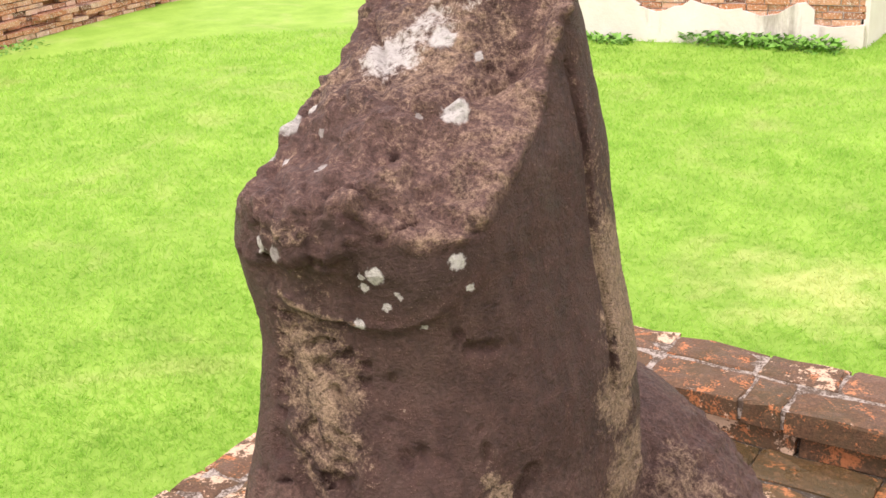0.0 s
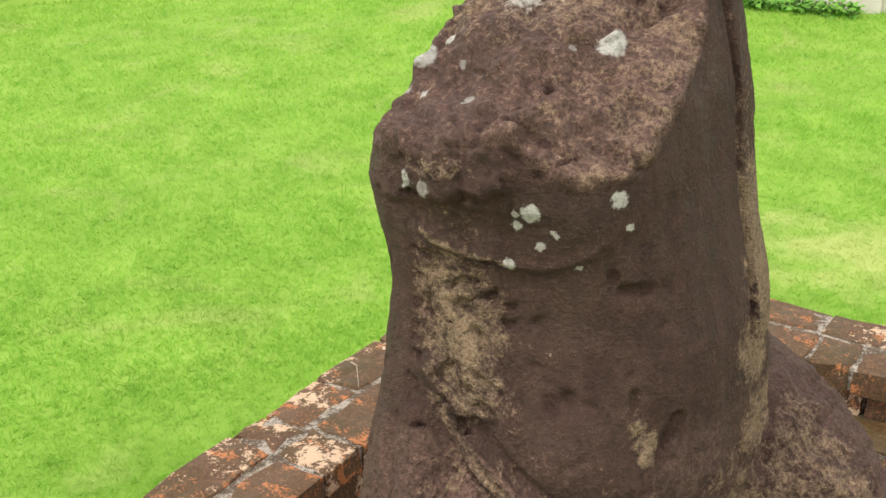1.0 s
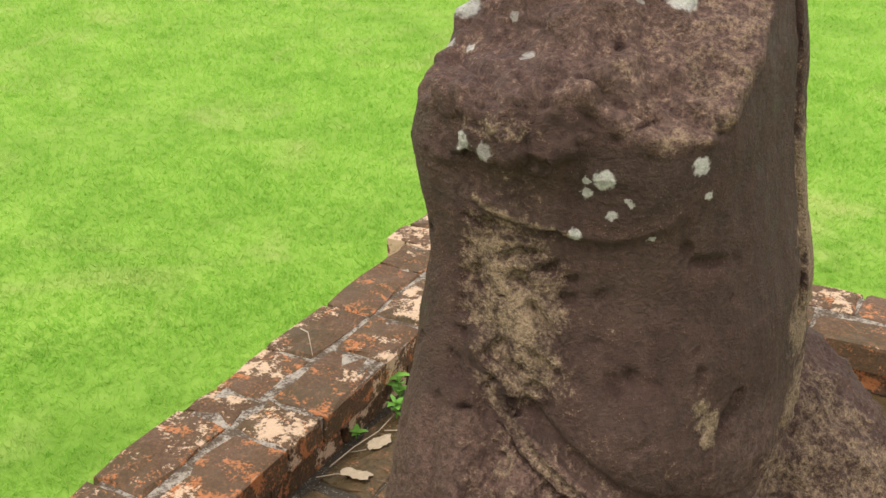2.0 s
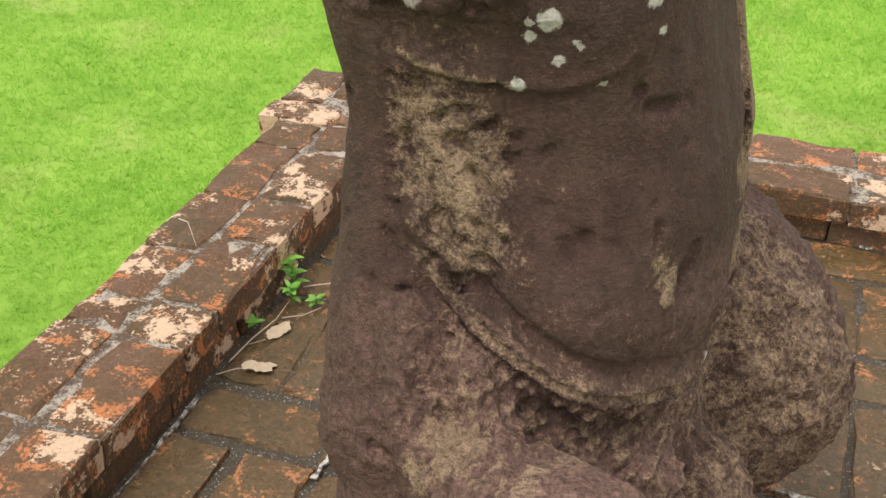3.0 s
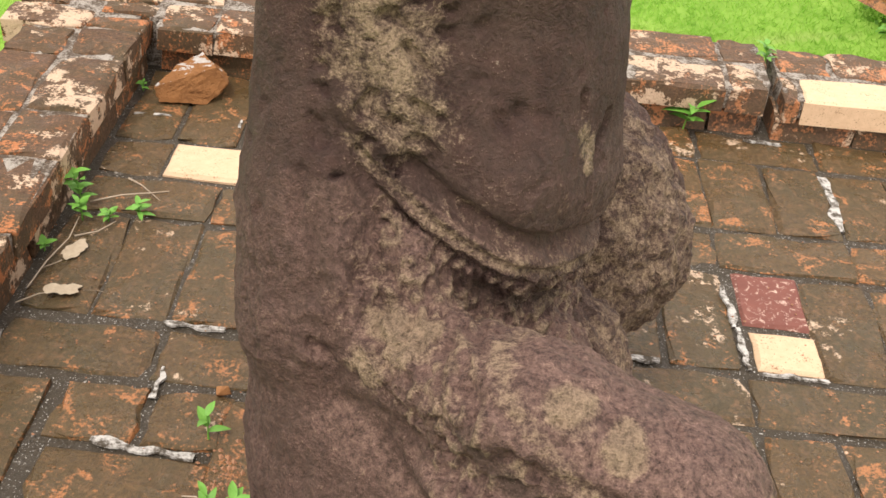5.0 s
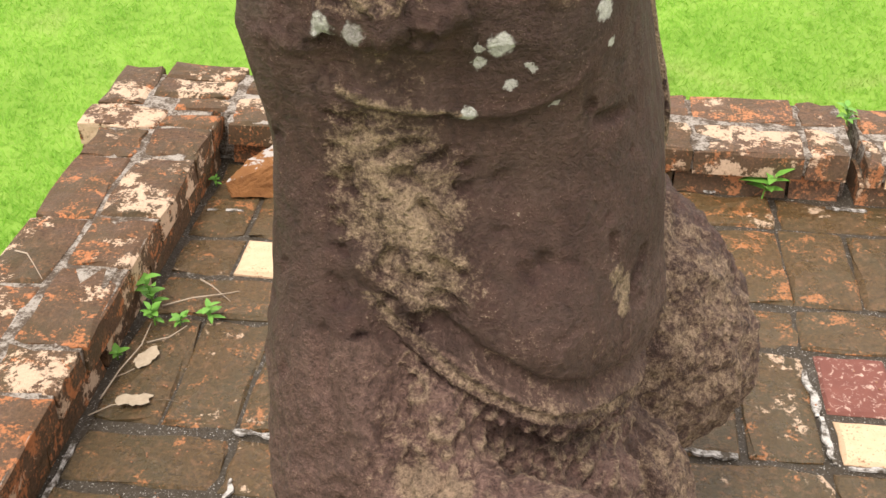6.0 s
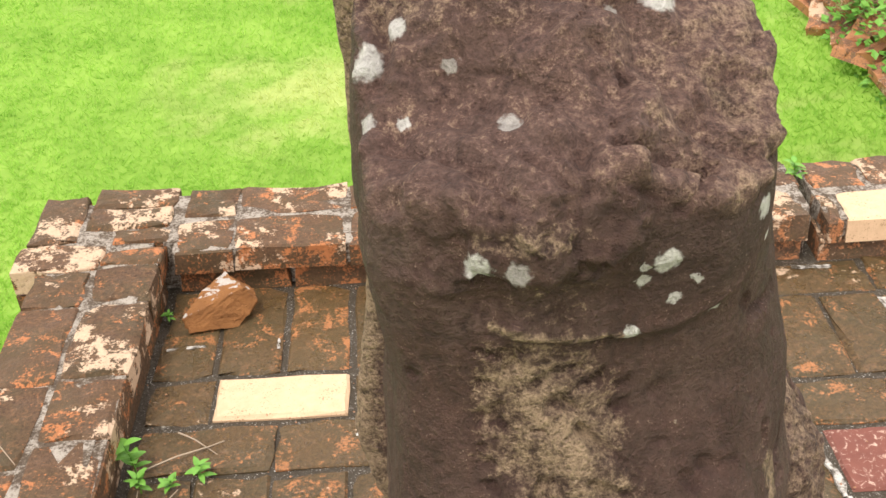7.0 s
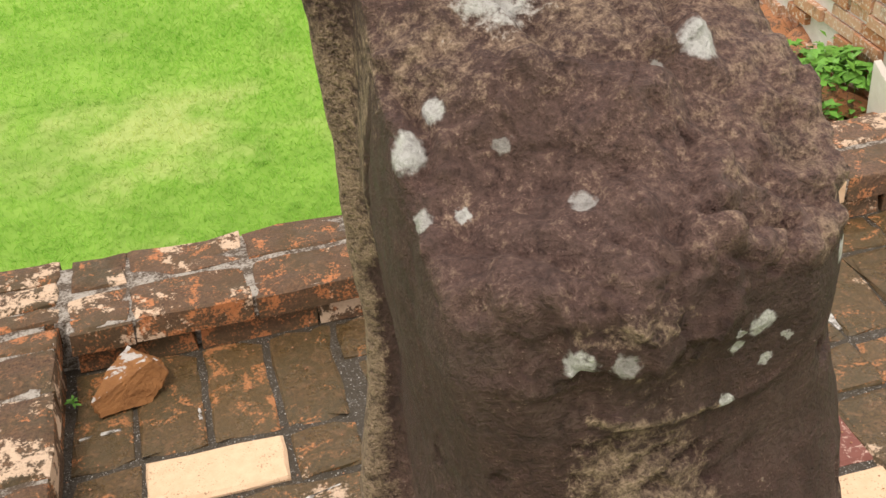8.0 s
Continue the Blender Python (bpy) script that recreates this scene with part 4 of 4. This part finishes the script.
def weed(x, y, z, height, leaves, size, rng, label):
    """A small weed: a stalk and pointed leaves in turns up it."""
    root = tagged(new("weed"), label, "plant", "weeds in the joints")
    root.location = (x, y, z)
    lx, ly = rng.uniform(-0.3, 0.3) * height, rng.uniform(-0.3, 0.3) * height
    tube("stalk", [(lx * t * t, ly * t * t, height * t) for t in (0, 0.35, 0.7, 1)], 0.0022, LEAF, root)
    for i in range(leaves):
        t = 0.25 + 0.75 * (i + 1) / leaves
        ob = new("leaf", LEAVES[rng.randrange(3)])
        k = size * rng.uniform(0.7, 1.15) * (1.1 - 0.3 * abs(t - 0.6))
        ob.matrix_world = Matrix.Translation((lx * t * t, ly * t * t, height * t)) @ pose(0, 0, 0, 0, rng.uniform(-40, 5), i * 137.5 + rng.uniform(-25, 25)) @ Matrix.Diagonal((k, k, k, 1))
        ob.parent = root
    return root


rng = random.Random(21)
weed(0.035, -0.69, 0.0, 0.08, 9, 0.042, rng, "green weed with pointed leaves at the kerb foot")
weed(0.05, -0.735, 0.0, 0.05, 10, 0.03, rng, "low tuft of small green leaves at the kerb foot")
weed(0.105, -0.735, 0.0, 0.03, 8, 0.026, rng, "low tuft of small green leaves on the floor")
weed(0.165, -0.71, 0.0, 0.035, 9, 0.03, rng, "low tuft of small green leaves on the floor")
weed(0.01, -0.855, 0.0, 0.02, 5, 0.024, rng, "tiny green seedling at the kerb foot")
weed(0.02, -0.155, 0.0, 0.025, 8, 0.018, rng, "tiny moss-like tuft beside a loose stone")
weed(0.525, -1.545, 0.0, 0.075, 15, 0.05, rng, "leafy green weed growing against the statue base")
weed(0.455, -1.33, 0.0, 0.045, 4, 0.036, rng, "green weed with broad leaves against the statue base")
weed(0.50, -1.50, 0.0, 0.05, 7, 0.032, rng, "green weed with broad leaves against the statue base")
weed(1.405, -0.05, 0.0, 0.075, 9, 0.062, rng, "green weed with pointed leaves at the back kerb")
weed(1.63, 0.17, 0.10, 0.06, 12, 0.034, rng, "yellow-green tuft growing from a kerb crack")
weed(-0.01, -1.52, 0.0, 0.05, 6, 0.05, rng, "green weed with round leaves at the kerb foot")
weed(0.015, -1.48, 0.0, 0.02, 9, 0.02, rng, "tiny green tuft at the kerb foot")


def clump(name, box, n, size, rng, label):
    """Many overlapping leaves in one mesh, as ground-hugging growth."""
    V, F = [], []
    for _ in range(n):
        p = Vector([rng.uniform(box[2 * i], box[2 * i + 1]) for i in range(3)])
        k = size * rng.uniform(0.6, 1.3)
        m = Matrix.Translation(p) @ pose(0, 0, 0, rng.uniform(-30, 30), rng.uniform(-50, 15), rng.uniform(0, 360))
        base = len(V)
        for q in ((0, 0, 0), (0.45, -0.33, 0.06), (1, 0, -0.1), (0.45, 0.33, 0.06), (0.5, 0, 0.0)):
            V.append(m @ (Vector(q) * k))
        F += [(base, base + 1, base + 4), (base + 1, base + 2, base + 4), (base + 2, base + 3, base + 4), (base + 3, base, base + 4)]
    return tagged(link_mesh(name, V, F, LEAF), label, "plants", kind="stuff")


clump("wall_weeds", (-3.9, -3.2, 7.52, 7.7, -0.72, -0.64), 260, 0.07, rng, "low green weeds along the foot of a plastered wall")
clump("wall_weeds", (-2.75, -1.25, 7.80, 8.05, -0.72, -0.6), 900, 0.075, rng, "low green weeds along the foot of a plastered wall")
clump("wall_weeds", (-9.5, -9.1, 4.6, 5.4, -0.72, -0.66), 120, 0.06, rng, "sparse green weeds at the foot of a brick wall")
for y0, y1, z1 in ((1.25, 1.6, -0.28), (1.6, 2.1, -0.42), (2.1, 2.7, -0.38), (2.7, 3.0, -0.3), (0.9, 1.25, -0.5)):
    clump("ruin_weeds", (2.74, 2.93, y0, y1, -0.70, z1), 420, 0.05, rng, "green weeds rooted in a crumbling brick wall")
for _ in range(5):
    weed(2.90, 1.33 + 0.05 * _, -0.45, 0.12, 6, 0.12, rng, "broad-leaved green weed on the crumbling wall")


def stone(name, x, y, z, size, seed, material, label):
    g = random.Random(seed)
    bm = bmesh.new()
    for _ in range(17):
        p = Vector((g.gauss(0, 1), g.gauss(0, 1), g.gauss(0, 1))).normalized()
        bm.verts.new([max(-0.75, min(0.75, t)) * 1.25 for t in p])
    hull = bmesh.ops.convex_hull(bm, input=bm.verts)
    bmesh.ops.delete(bm, geom=[e for e in hull["geom_interior"] if isinstance(e, bmesh.types.BMVert)], context="VERTS")
    bmesh.ops.triangulate(bm, faces=bm.faces)
    bmesh.ops.subdivide_edges(bm, edges=bm.edges, cuts=7, use_grid_fill=True)
    for v in bm.verts:
        p = v.co.copy()
        c = p * (1 + 0.07 * noise.noise(p * 2.5 + Vector((seed, 0, 0))) + 0.05 * noise.noise(p * 6) + 0.025 * noise.noise(p * 14))
        v.co = Vector((c.x * size[0], c.y * size[1], c.z * size[2]))
    ob = tagged(part(name, bm, material), label, "stone")
    ob.matrix_world = pose(x, y, z, 4, -8, 15)
    return ob


def rubble_material():
    m = Mat("rubble_orange_white_top", 0.85)
    f, g = m.noise(30, 6, 0.65), m.noise(120, 4, 0.7)
    col = m.mix(f, (0.13, 0.055, 0.02), (0.4, 0.18, 0.06))
    lime = m.math("ADD", m.up(), m.math("MULTIPLY", m.math("SUBTRACT", m.noise(18, 5, 0.6), 0.5), 2.0))
    col = m.mix(m.ramp(lime, (0.95, 0.0), (1.2, 0.9)), col, m.mix(g, (0.3, 0.27, 0.23), (0.7, 0.67, 0.62)))
    return m.done(col, m.math("ADD", f, g), 0.008, 0.8)


stone("loose_stone", 0.14, -0.14, 0.036, (0.095, 0.07, 0.048), 4.0, rubble_material(), "loose orange stone with white mortar lying in the corner")
stone("pebble", 0.455, -1.215, 0.006, (0.014, 0.012, 0.012), 5.0, ROCK, "small orange pebble on the brick floor")


def dry_leaf(x, y, z, size, turn, seed):
    n = 22
    V, F = [(0, 0, 0.1 * size)], []
    for i in range(n):
        a = 2 * math.pi * i / n
        r = size * (0.6 + 0.3 * abs(math.cos(a)) + 0.5 * noise.noise(Vector((a * 1.5, seed, 0))))
        V.append((r * math.cos(a), 0.72 * r * math.sin(a), size * (0.18 + 0.25 * noise.noise(Vector((math.cos(a) * 2, math.sin(a) * 2, seed))))))
    for i in range(n):
        F.append((0, 1 + i, 1 + (i + 1) % n))
    ob = tagged(new("dry_leaf"), "curled pale dry leaf lying on the wet bricks", "leaf", "dry leaves")
    ob.matrix_world = pose(x, y, z, 8, -6, turn)
    link_mesh("blade", V, F, DRYLEAF, ob, True)
    tube("stalk", [(-size, 0, 0.002), (-1.6 * size, 0.1 * size, 0.004), (-2.2 * size, 0.4 * size, 0.002)], 0.0012, TWIG, ob)


dry_leaf(0.072, -0.855, 0.004, 0.034, 60, 1.0)
dry_leaf(0.09, -0.985, 0.004, 0.040, 200, 4.0)


def twig(pts, r, label):
    tagged(tube("twig", pts, r, TWIG), label, "twig", "twigs")


twig([(-0.255, -0.69, 0.137), (-0.215, -0.715, 0.15), (-0.185, -0.75, 0.147), (-0.155, -0.785, 0.139)], 0.0016, "dry pale twig lying on the kerb")
twig([(0.10, -0.565, 0.003), (0.14, -0.60, 0.012), (0.19, -0.64, 0.004)], 0.002, "dry brown twig on the brick floor")
twig([(0.05, -0.68, 0.01), (0.11, -0.655, 0.018), (0.17, -0.625, 0.012), (0.2, -0.60, 0.004)], 0.002, "dry brown runner on the brick floor")
twig([(0.02, -0.98, 0.003), (0.03, -0.9, 0.008), (0.05, -0.82, 0.012), (0.045, -0.74, 0.01)], 0.002, "dry brown runner along the kerb foot")
twig([(0.055, -0.80, 0.004), (0.10, -0.79, 0.014), (0.125, -0.745, 0.012)], 0.0018, "dry brown runner on the brick floor")
twig([(0.015, -1.03, 0.003), (0.05, -1.0, 0.006), (0.085, -0.985, 0.004)], 0.0015, "dry brown runner on the brick floor")
for i in range(4):
    a = rng.uniform(0, 6.28)
    twig([(0.49, -1.50, 0.01), (0.49 - 0.05 * math.cos(a), -1.52 + 0.04 * math.sin(a), 0.03), (0.48 - 0.1 * math.cos(a), -1.53 + 0.07 * math.sin(a), 0.008)], 0.0018, "pale dry root beside the statue base")


def patch(pts, seed, name="mortar_patch", height=0.001):
    """A thin cake of white mortar left on the floor: a ragged outline round a line of the plan."""
    (x0, y0), (x1, y1), w = pts
    d = Vector((x1 - x0, y1 - y0, 0))
    nrm = Vector((-d.y, d.x, 0)).normalized()
    n = 64
    left, right = [], []
    for i in range(n + 1):
        t = i / n
        p = Vector((x0, y0, 0)) + d * t
        k = 0.65 * w * (0.35 + 0.65 * math.sin(math.pi * min(1, 0.10 + t * 0.75)) ** 0.6)
        left.append(p + nrm * k * max(0.08, 0.62 + 1.1 * noise.noise(Vector((i * 0.055, seed, 0))) + 0.14 * noise.noise(Vector((i * 0.37, seed, 2)))))
        right.append(p - nrm * k * max(0.08, 0.62 + 1.1 * noise.noise(Vector((i * 0.055, seed, 5))) + 0.14 * noise.noise(Vector((i * 0.37, seed, 7)))))
    V, F = [], []
    for a, b in zip(left, right):
        m = (a + b) / 2
        V += [(a.x, a.y, -0.004), ((a.x * 9 + m.x) / 10, (a.y * 9 + m.y) / 10, height), ((b.x * 9 + m.x) / 10, (b.y * 9 + m.y) / 10, height), (b.x, b.y, -0.004)]
    for i in range(n):
        for k in range(3):
            F.append((4 * i + k, 4 * i + 4 + k, 4 * i + 5 + k, 4 * i + 1 + k))
    link_mesh(name, V, F, WHITE, platform)


for i, p in enumerate((((0.26, -1.355), (0.44, -1.375), 0.022), ((0.335, -1.245), (0.335, -1.16), 0.016), ((0.30, -1.035), (0.42, -1.04), 0.014), ((0.012, -1.10), (0.018, -1.30), 0.012), ((0.015, -1.3), (0.02, -1.6), 0.011),
                       ((1.42, -0.72), (1.425, -0.86), 0.018), ((1.43, -0.86), (1.435, -0.99), 0.02), ((1.15, -0.985), (1.26, -0.99), 0.018), ((1.22, -0.015), (1.36, -0.02), 0.022), ((1.735, -0.22), (1.74, -0.46), 0.03), ((1.46, -0.995), (1.59, -0.997), 0.01),
                       ((0.475, -0.60), (0.55, -0.58), 0.012), ((0.03, -0.27), (0.12, -0.262), 0.009), ((0.29, -0.25), (0.292, -0.29), 0.009), ((1.56, -0.07), (1.66, -0.075), 0.012))):
    patch(p, i * 1.7)


def grit():
    """Crumbs of brick and lime strewn over the floor and its joints."""
    g = random.Random(8)
    V, F = [], []
    spots = [(g.uniform(0.0, 0.6), g.uniform(-1.9, -0.05), 1.0) for _ in range(240)] + [(g.uniform(1.05, 2.1), g.uniform(-1.7, -0.05), 1.0) for _ in range(240)]
    spots += [(0.50 + g.gauss(0, 0.025), -1.45 + g.gauss(0, 0.05), 2.2) for _ in range(160)]
    for x, y, k in spots:
        r = g.uniform(0.0012, 0.0034) * k
        base = len(V)
        for q in ((1, 0, 0), (-1, 0.2, 0), (0.1, 1, 0), (0, -1, 0.1), (0, 0.1, 0.9), (0, 0, -0.8)):
            V.append((x + r * q[0] * g.uniform(0.7, 1.3), y + r * q[1] * g.uniform(0.7, 1.3), 0.001 + r * q[2]))
        F += [tuple(base + i for i in f) for f in ((0, 2, 4), (2, 1, 4), (1, 3, 4), (3, 0, 4), (2, 0, 5), (1, 2, 5), (3, 1, 5), (0, 3, 5))]
    return V, F


V, F = grit()
tagged(link_mesh("grit", V, F, GRIT), "crumbs of brick and lime strewn on the floor", "grit", kind="stuff")

# outer faces of the platform
for p0, p1 in (((-0.25, -3.58), (-0.25, 0.20)), ((-0.27, 0.19), (2.53, 0.19)), ((2.52, 0.2), (2.52, -3.58)), ((2.53, -3.57), (-0.27, -3.57))):
    tagged(joined_bricks("bricks", p0, p1, GROUND - 0.05, -0.02, 0.12, platform, WALLBRICK, rng), kind="stuff")

# ---- platform bricks ----
def lay_floor(x0, x1, rows, phase, rng, skip=()):
    """Rows of the floor from back to front: S stretchers, H headers; phase is where a joint falls."""
    for kind, y1, y0 in rows:
        w = 0.31 if kind == "S" else 0.155
        k = math.floor((x0 - phase) / w)
        shift = phase
        while shift + k * w < x1 - 0.01:
            a, b = max(x0, shift + k * w), min(x1, shift + (k + 1) * w)
            k += 1
            if b - a < 0.04:
                continue
            cx, cy = (a + b) / 2, (y0 + y1) / 2
            if any(s[0] < cx < s[1] and s[2] < cy < s[3] for s in skip):
                continue
            if 0.68 < cx < 1.02 and -1.75 < cy < -1.2:
                continue
            brick(platform, a, b, y0, y1, 0.0, 0.04, BRICK_FLOOR, rng, rng.uniform(0.004, 0.009))


rng = random.Random(11)
left_rows = [("H", -0.03, -0.375), ("S", -0.385, -0.535), ("S", -0.545, -0.69), ("H", -0.70, -1.03), ("S", -1.05, -1.195), ("H", -1.215, -1.51), ("S", -1.525, -1.67), ("H", -1.69, -1.99), ("S", -2.0, -2.15), ("H", -2.16, -2.46), ("S", -2.47, -2.62), ("H", -2.63, -2.93), ("S", -2.94, -3.09), ("H", -3.1, -3.4), ("S", -3.41, -3.56)]
right_rows = [("S", -0.035, -0.18), ("H", -0.19, -0.49), ("S", -0.505, -0.65), ("H", -0.665, -0.99), ("S", -1.005, -1.145), ("H", -1.155, -1.45), ("S", -1.46, -1.61), ("H", -1.62, -1.92), ("S", -1.93, -2.08), ("H", -2.09, -2.4), ("S", -2.41, -2.56), ("H", -2.57, -2.87), ("S", -2.88, -3.03), ("H", -3.04, -3.34), ("S", -3.35, -3.5)]
cream_a, cream_b, red_a = (0.163, 0.463, -0.532, -0.388), (1.452, 1.592, -0.985, -0.862), (1.442, 1.59, -0.845, -0.662)
lay_floor(0.015, 0.62, left_rows, -0.003, rng, [(0.16, 0.47, -0.54, -0.38), (0.17, 0.49, -1.52, -1.2)])
lay_floor(0.63, 2.53, right_rows, 1.427, rng, [(1.44, 1.60, -1.0, -0.66)])
brick(platform, *cream_a, 0.002, 0.04, CREAM, rng, 0.008, 0.2, "pale cream limewashed brick")
brick(platform, *cream_b, 0.002, 0.04, CREAM, rng, 0.006, 0.2, "pale cream limewashed brick")
brick(platform, *red_a, 0.002, 0.04, RED, rng, 0.006, 0.2, "dark red brick with flaking paint")
for r in ((0.015, 0.158, -0.535, -0.385), (0.472, 0.618, -0.535, -0.385)):
    brick(platform, *r, 0.0, 0.04, BRICK_FLOOR, rng)
brick(platform, 0.175, 0.33, -1.36, -1.215, 0.0, 0.04, BRICK_FLOOR, rng)
brick(platform, 0.185, 0.48, -1.51, -1.375, 0.0, 0.04, BRICK_FLOOR, rng)
brick(platform, 0.34, 0.48, -1.355, -1.215, 0.0, 0.04, BRICK_FLOOR, rng)


def kerb_row(axis, joints, a, b, top, rng, pale=(), low=0.0):
    """Bricks of one kerb row between joints along x or y; pale ones are limewashed."""
    for i, (p, q) in enumerate(zip(joints, joints[1:])):
        lo, hi = min(p, q), max(p, q)
        mat = CREAM if i in pale else BRICK_LIMED if axis == "x" and lo > 0.9 else BRICK_TOP
        r = (a, b, lo, hi) if axis == "y" else (lo, hi, a, b)
        brick(platform, *r, top - low, COURSE + 0.01, mat, rng, rng.uniform(0.006, 0.011), 1.0)


# side kerb: inner and outer rows of the top course, then the course below
kerb_row("y", [-0.015, -0.10, -0.25, -0.525, -0.72, -0.985, -1.12, -1.41, -1.70, -1.98, -2.26, -2.55, -2.84, -3.1, -3.35, -3.58], -0.142, 0.012, TOP, rng)
kerb_row("y", [-0.12, -0.265, -0.545, -0.80, -1.0, -1.115, -1.40, -1.69, -1.97, -2.25, -2.54, -2.83, -3.1, -3.36, -3.58], -0.285, -0.145, TOP, rng)
kerb_row("y", [-0.03, -0.30, -0.59, -0.88, -1.17, -1.46, -1.75, -2.04, -2.33, -2.62, -2.9, -3.2, -3.5], -0.13, 0.0, TOP - 0.072, rng)
kerb_row("y", [-0.1, -0.40, -0.69, -0.98, -1.27, -1.56, -1.85, -2.14, -2.43, -2.72, -3.0, -3.3, -3.55], -0.30, -0.15, TOP - 0.072, rng)
# corner
for r in ((-0.125, 0.012, -0.005, 0.06), (-0.21, 0.012, 0.17, 0.268), (-0.205, 0.010, 0.065, 0.163), (-0.335, -0.215, 0.01, 0.235), (-0.345, -0.13, -0.115, 0.0)):
    brick(platform, *r, TOP + 0.004, COURSE + 0.01, BRICK_TOP, rng)
for r in ((-0.35, -0.14, -0.1, 0.02), (-0.34, -0.05, 0.03, 0.235)):
    brick(platform, *r, TOP - 0.072, COURSE, BRICK_TOP, rng)
# back kerb
kerb_row("x", [0.03, 0.172, 0.455, 0.74, 0.855, 1.22, 1.495, 1.605], -0.055, 0.095, TOP, rng)
kerb_row("x", [0.03, 0.172, 0.455, 0.725, 0.95, 1.22, 1.495, 1.62], 0.105, 0.25, TOP, rng)
kerb_row("x", [0.03, 0.31, 0.60, 0.89, 1.18, 1.47, 1.60], -0.03, 0.1, TOP - 0.072, rng)
kerb_row("x", [1.645, 1.69, 1.98, 2.27, 2.52], -0.055, 0.095, TOP, rng, (1,), 0.012)
kerb_row("x", [1.65, 1.80, 2.02, 2.3, 2.52], 0.105, 0.25, TOP, rng, (), 0.012)
kerb_row("x", [1.635, 1.85, 2.1, 2.3, 2.52], -0.04, 0.1, TOP - 0.078, rng)
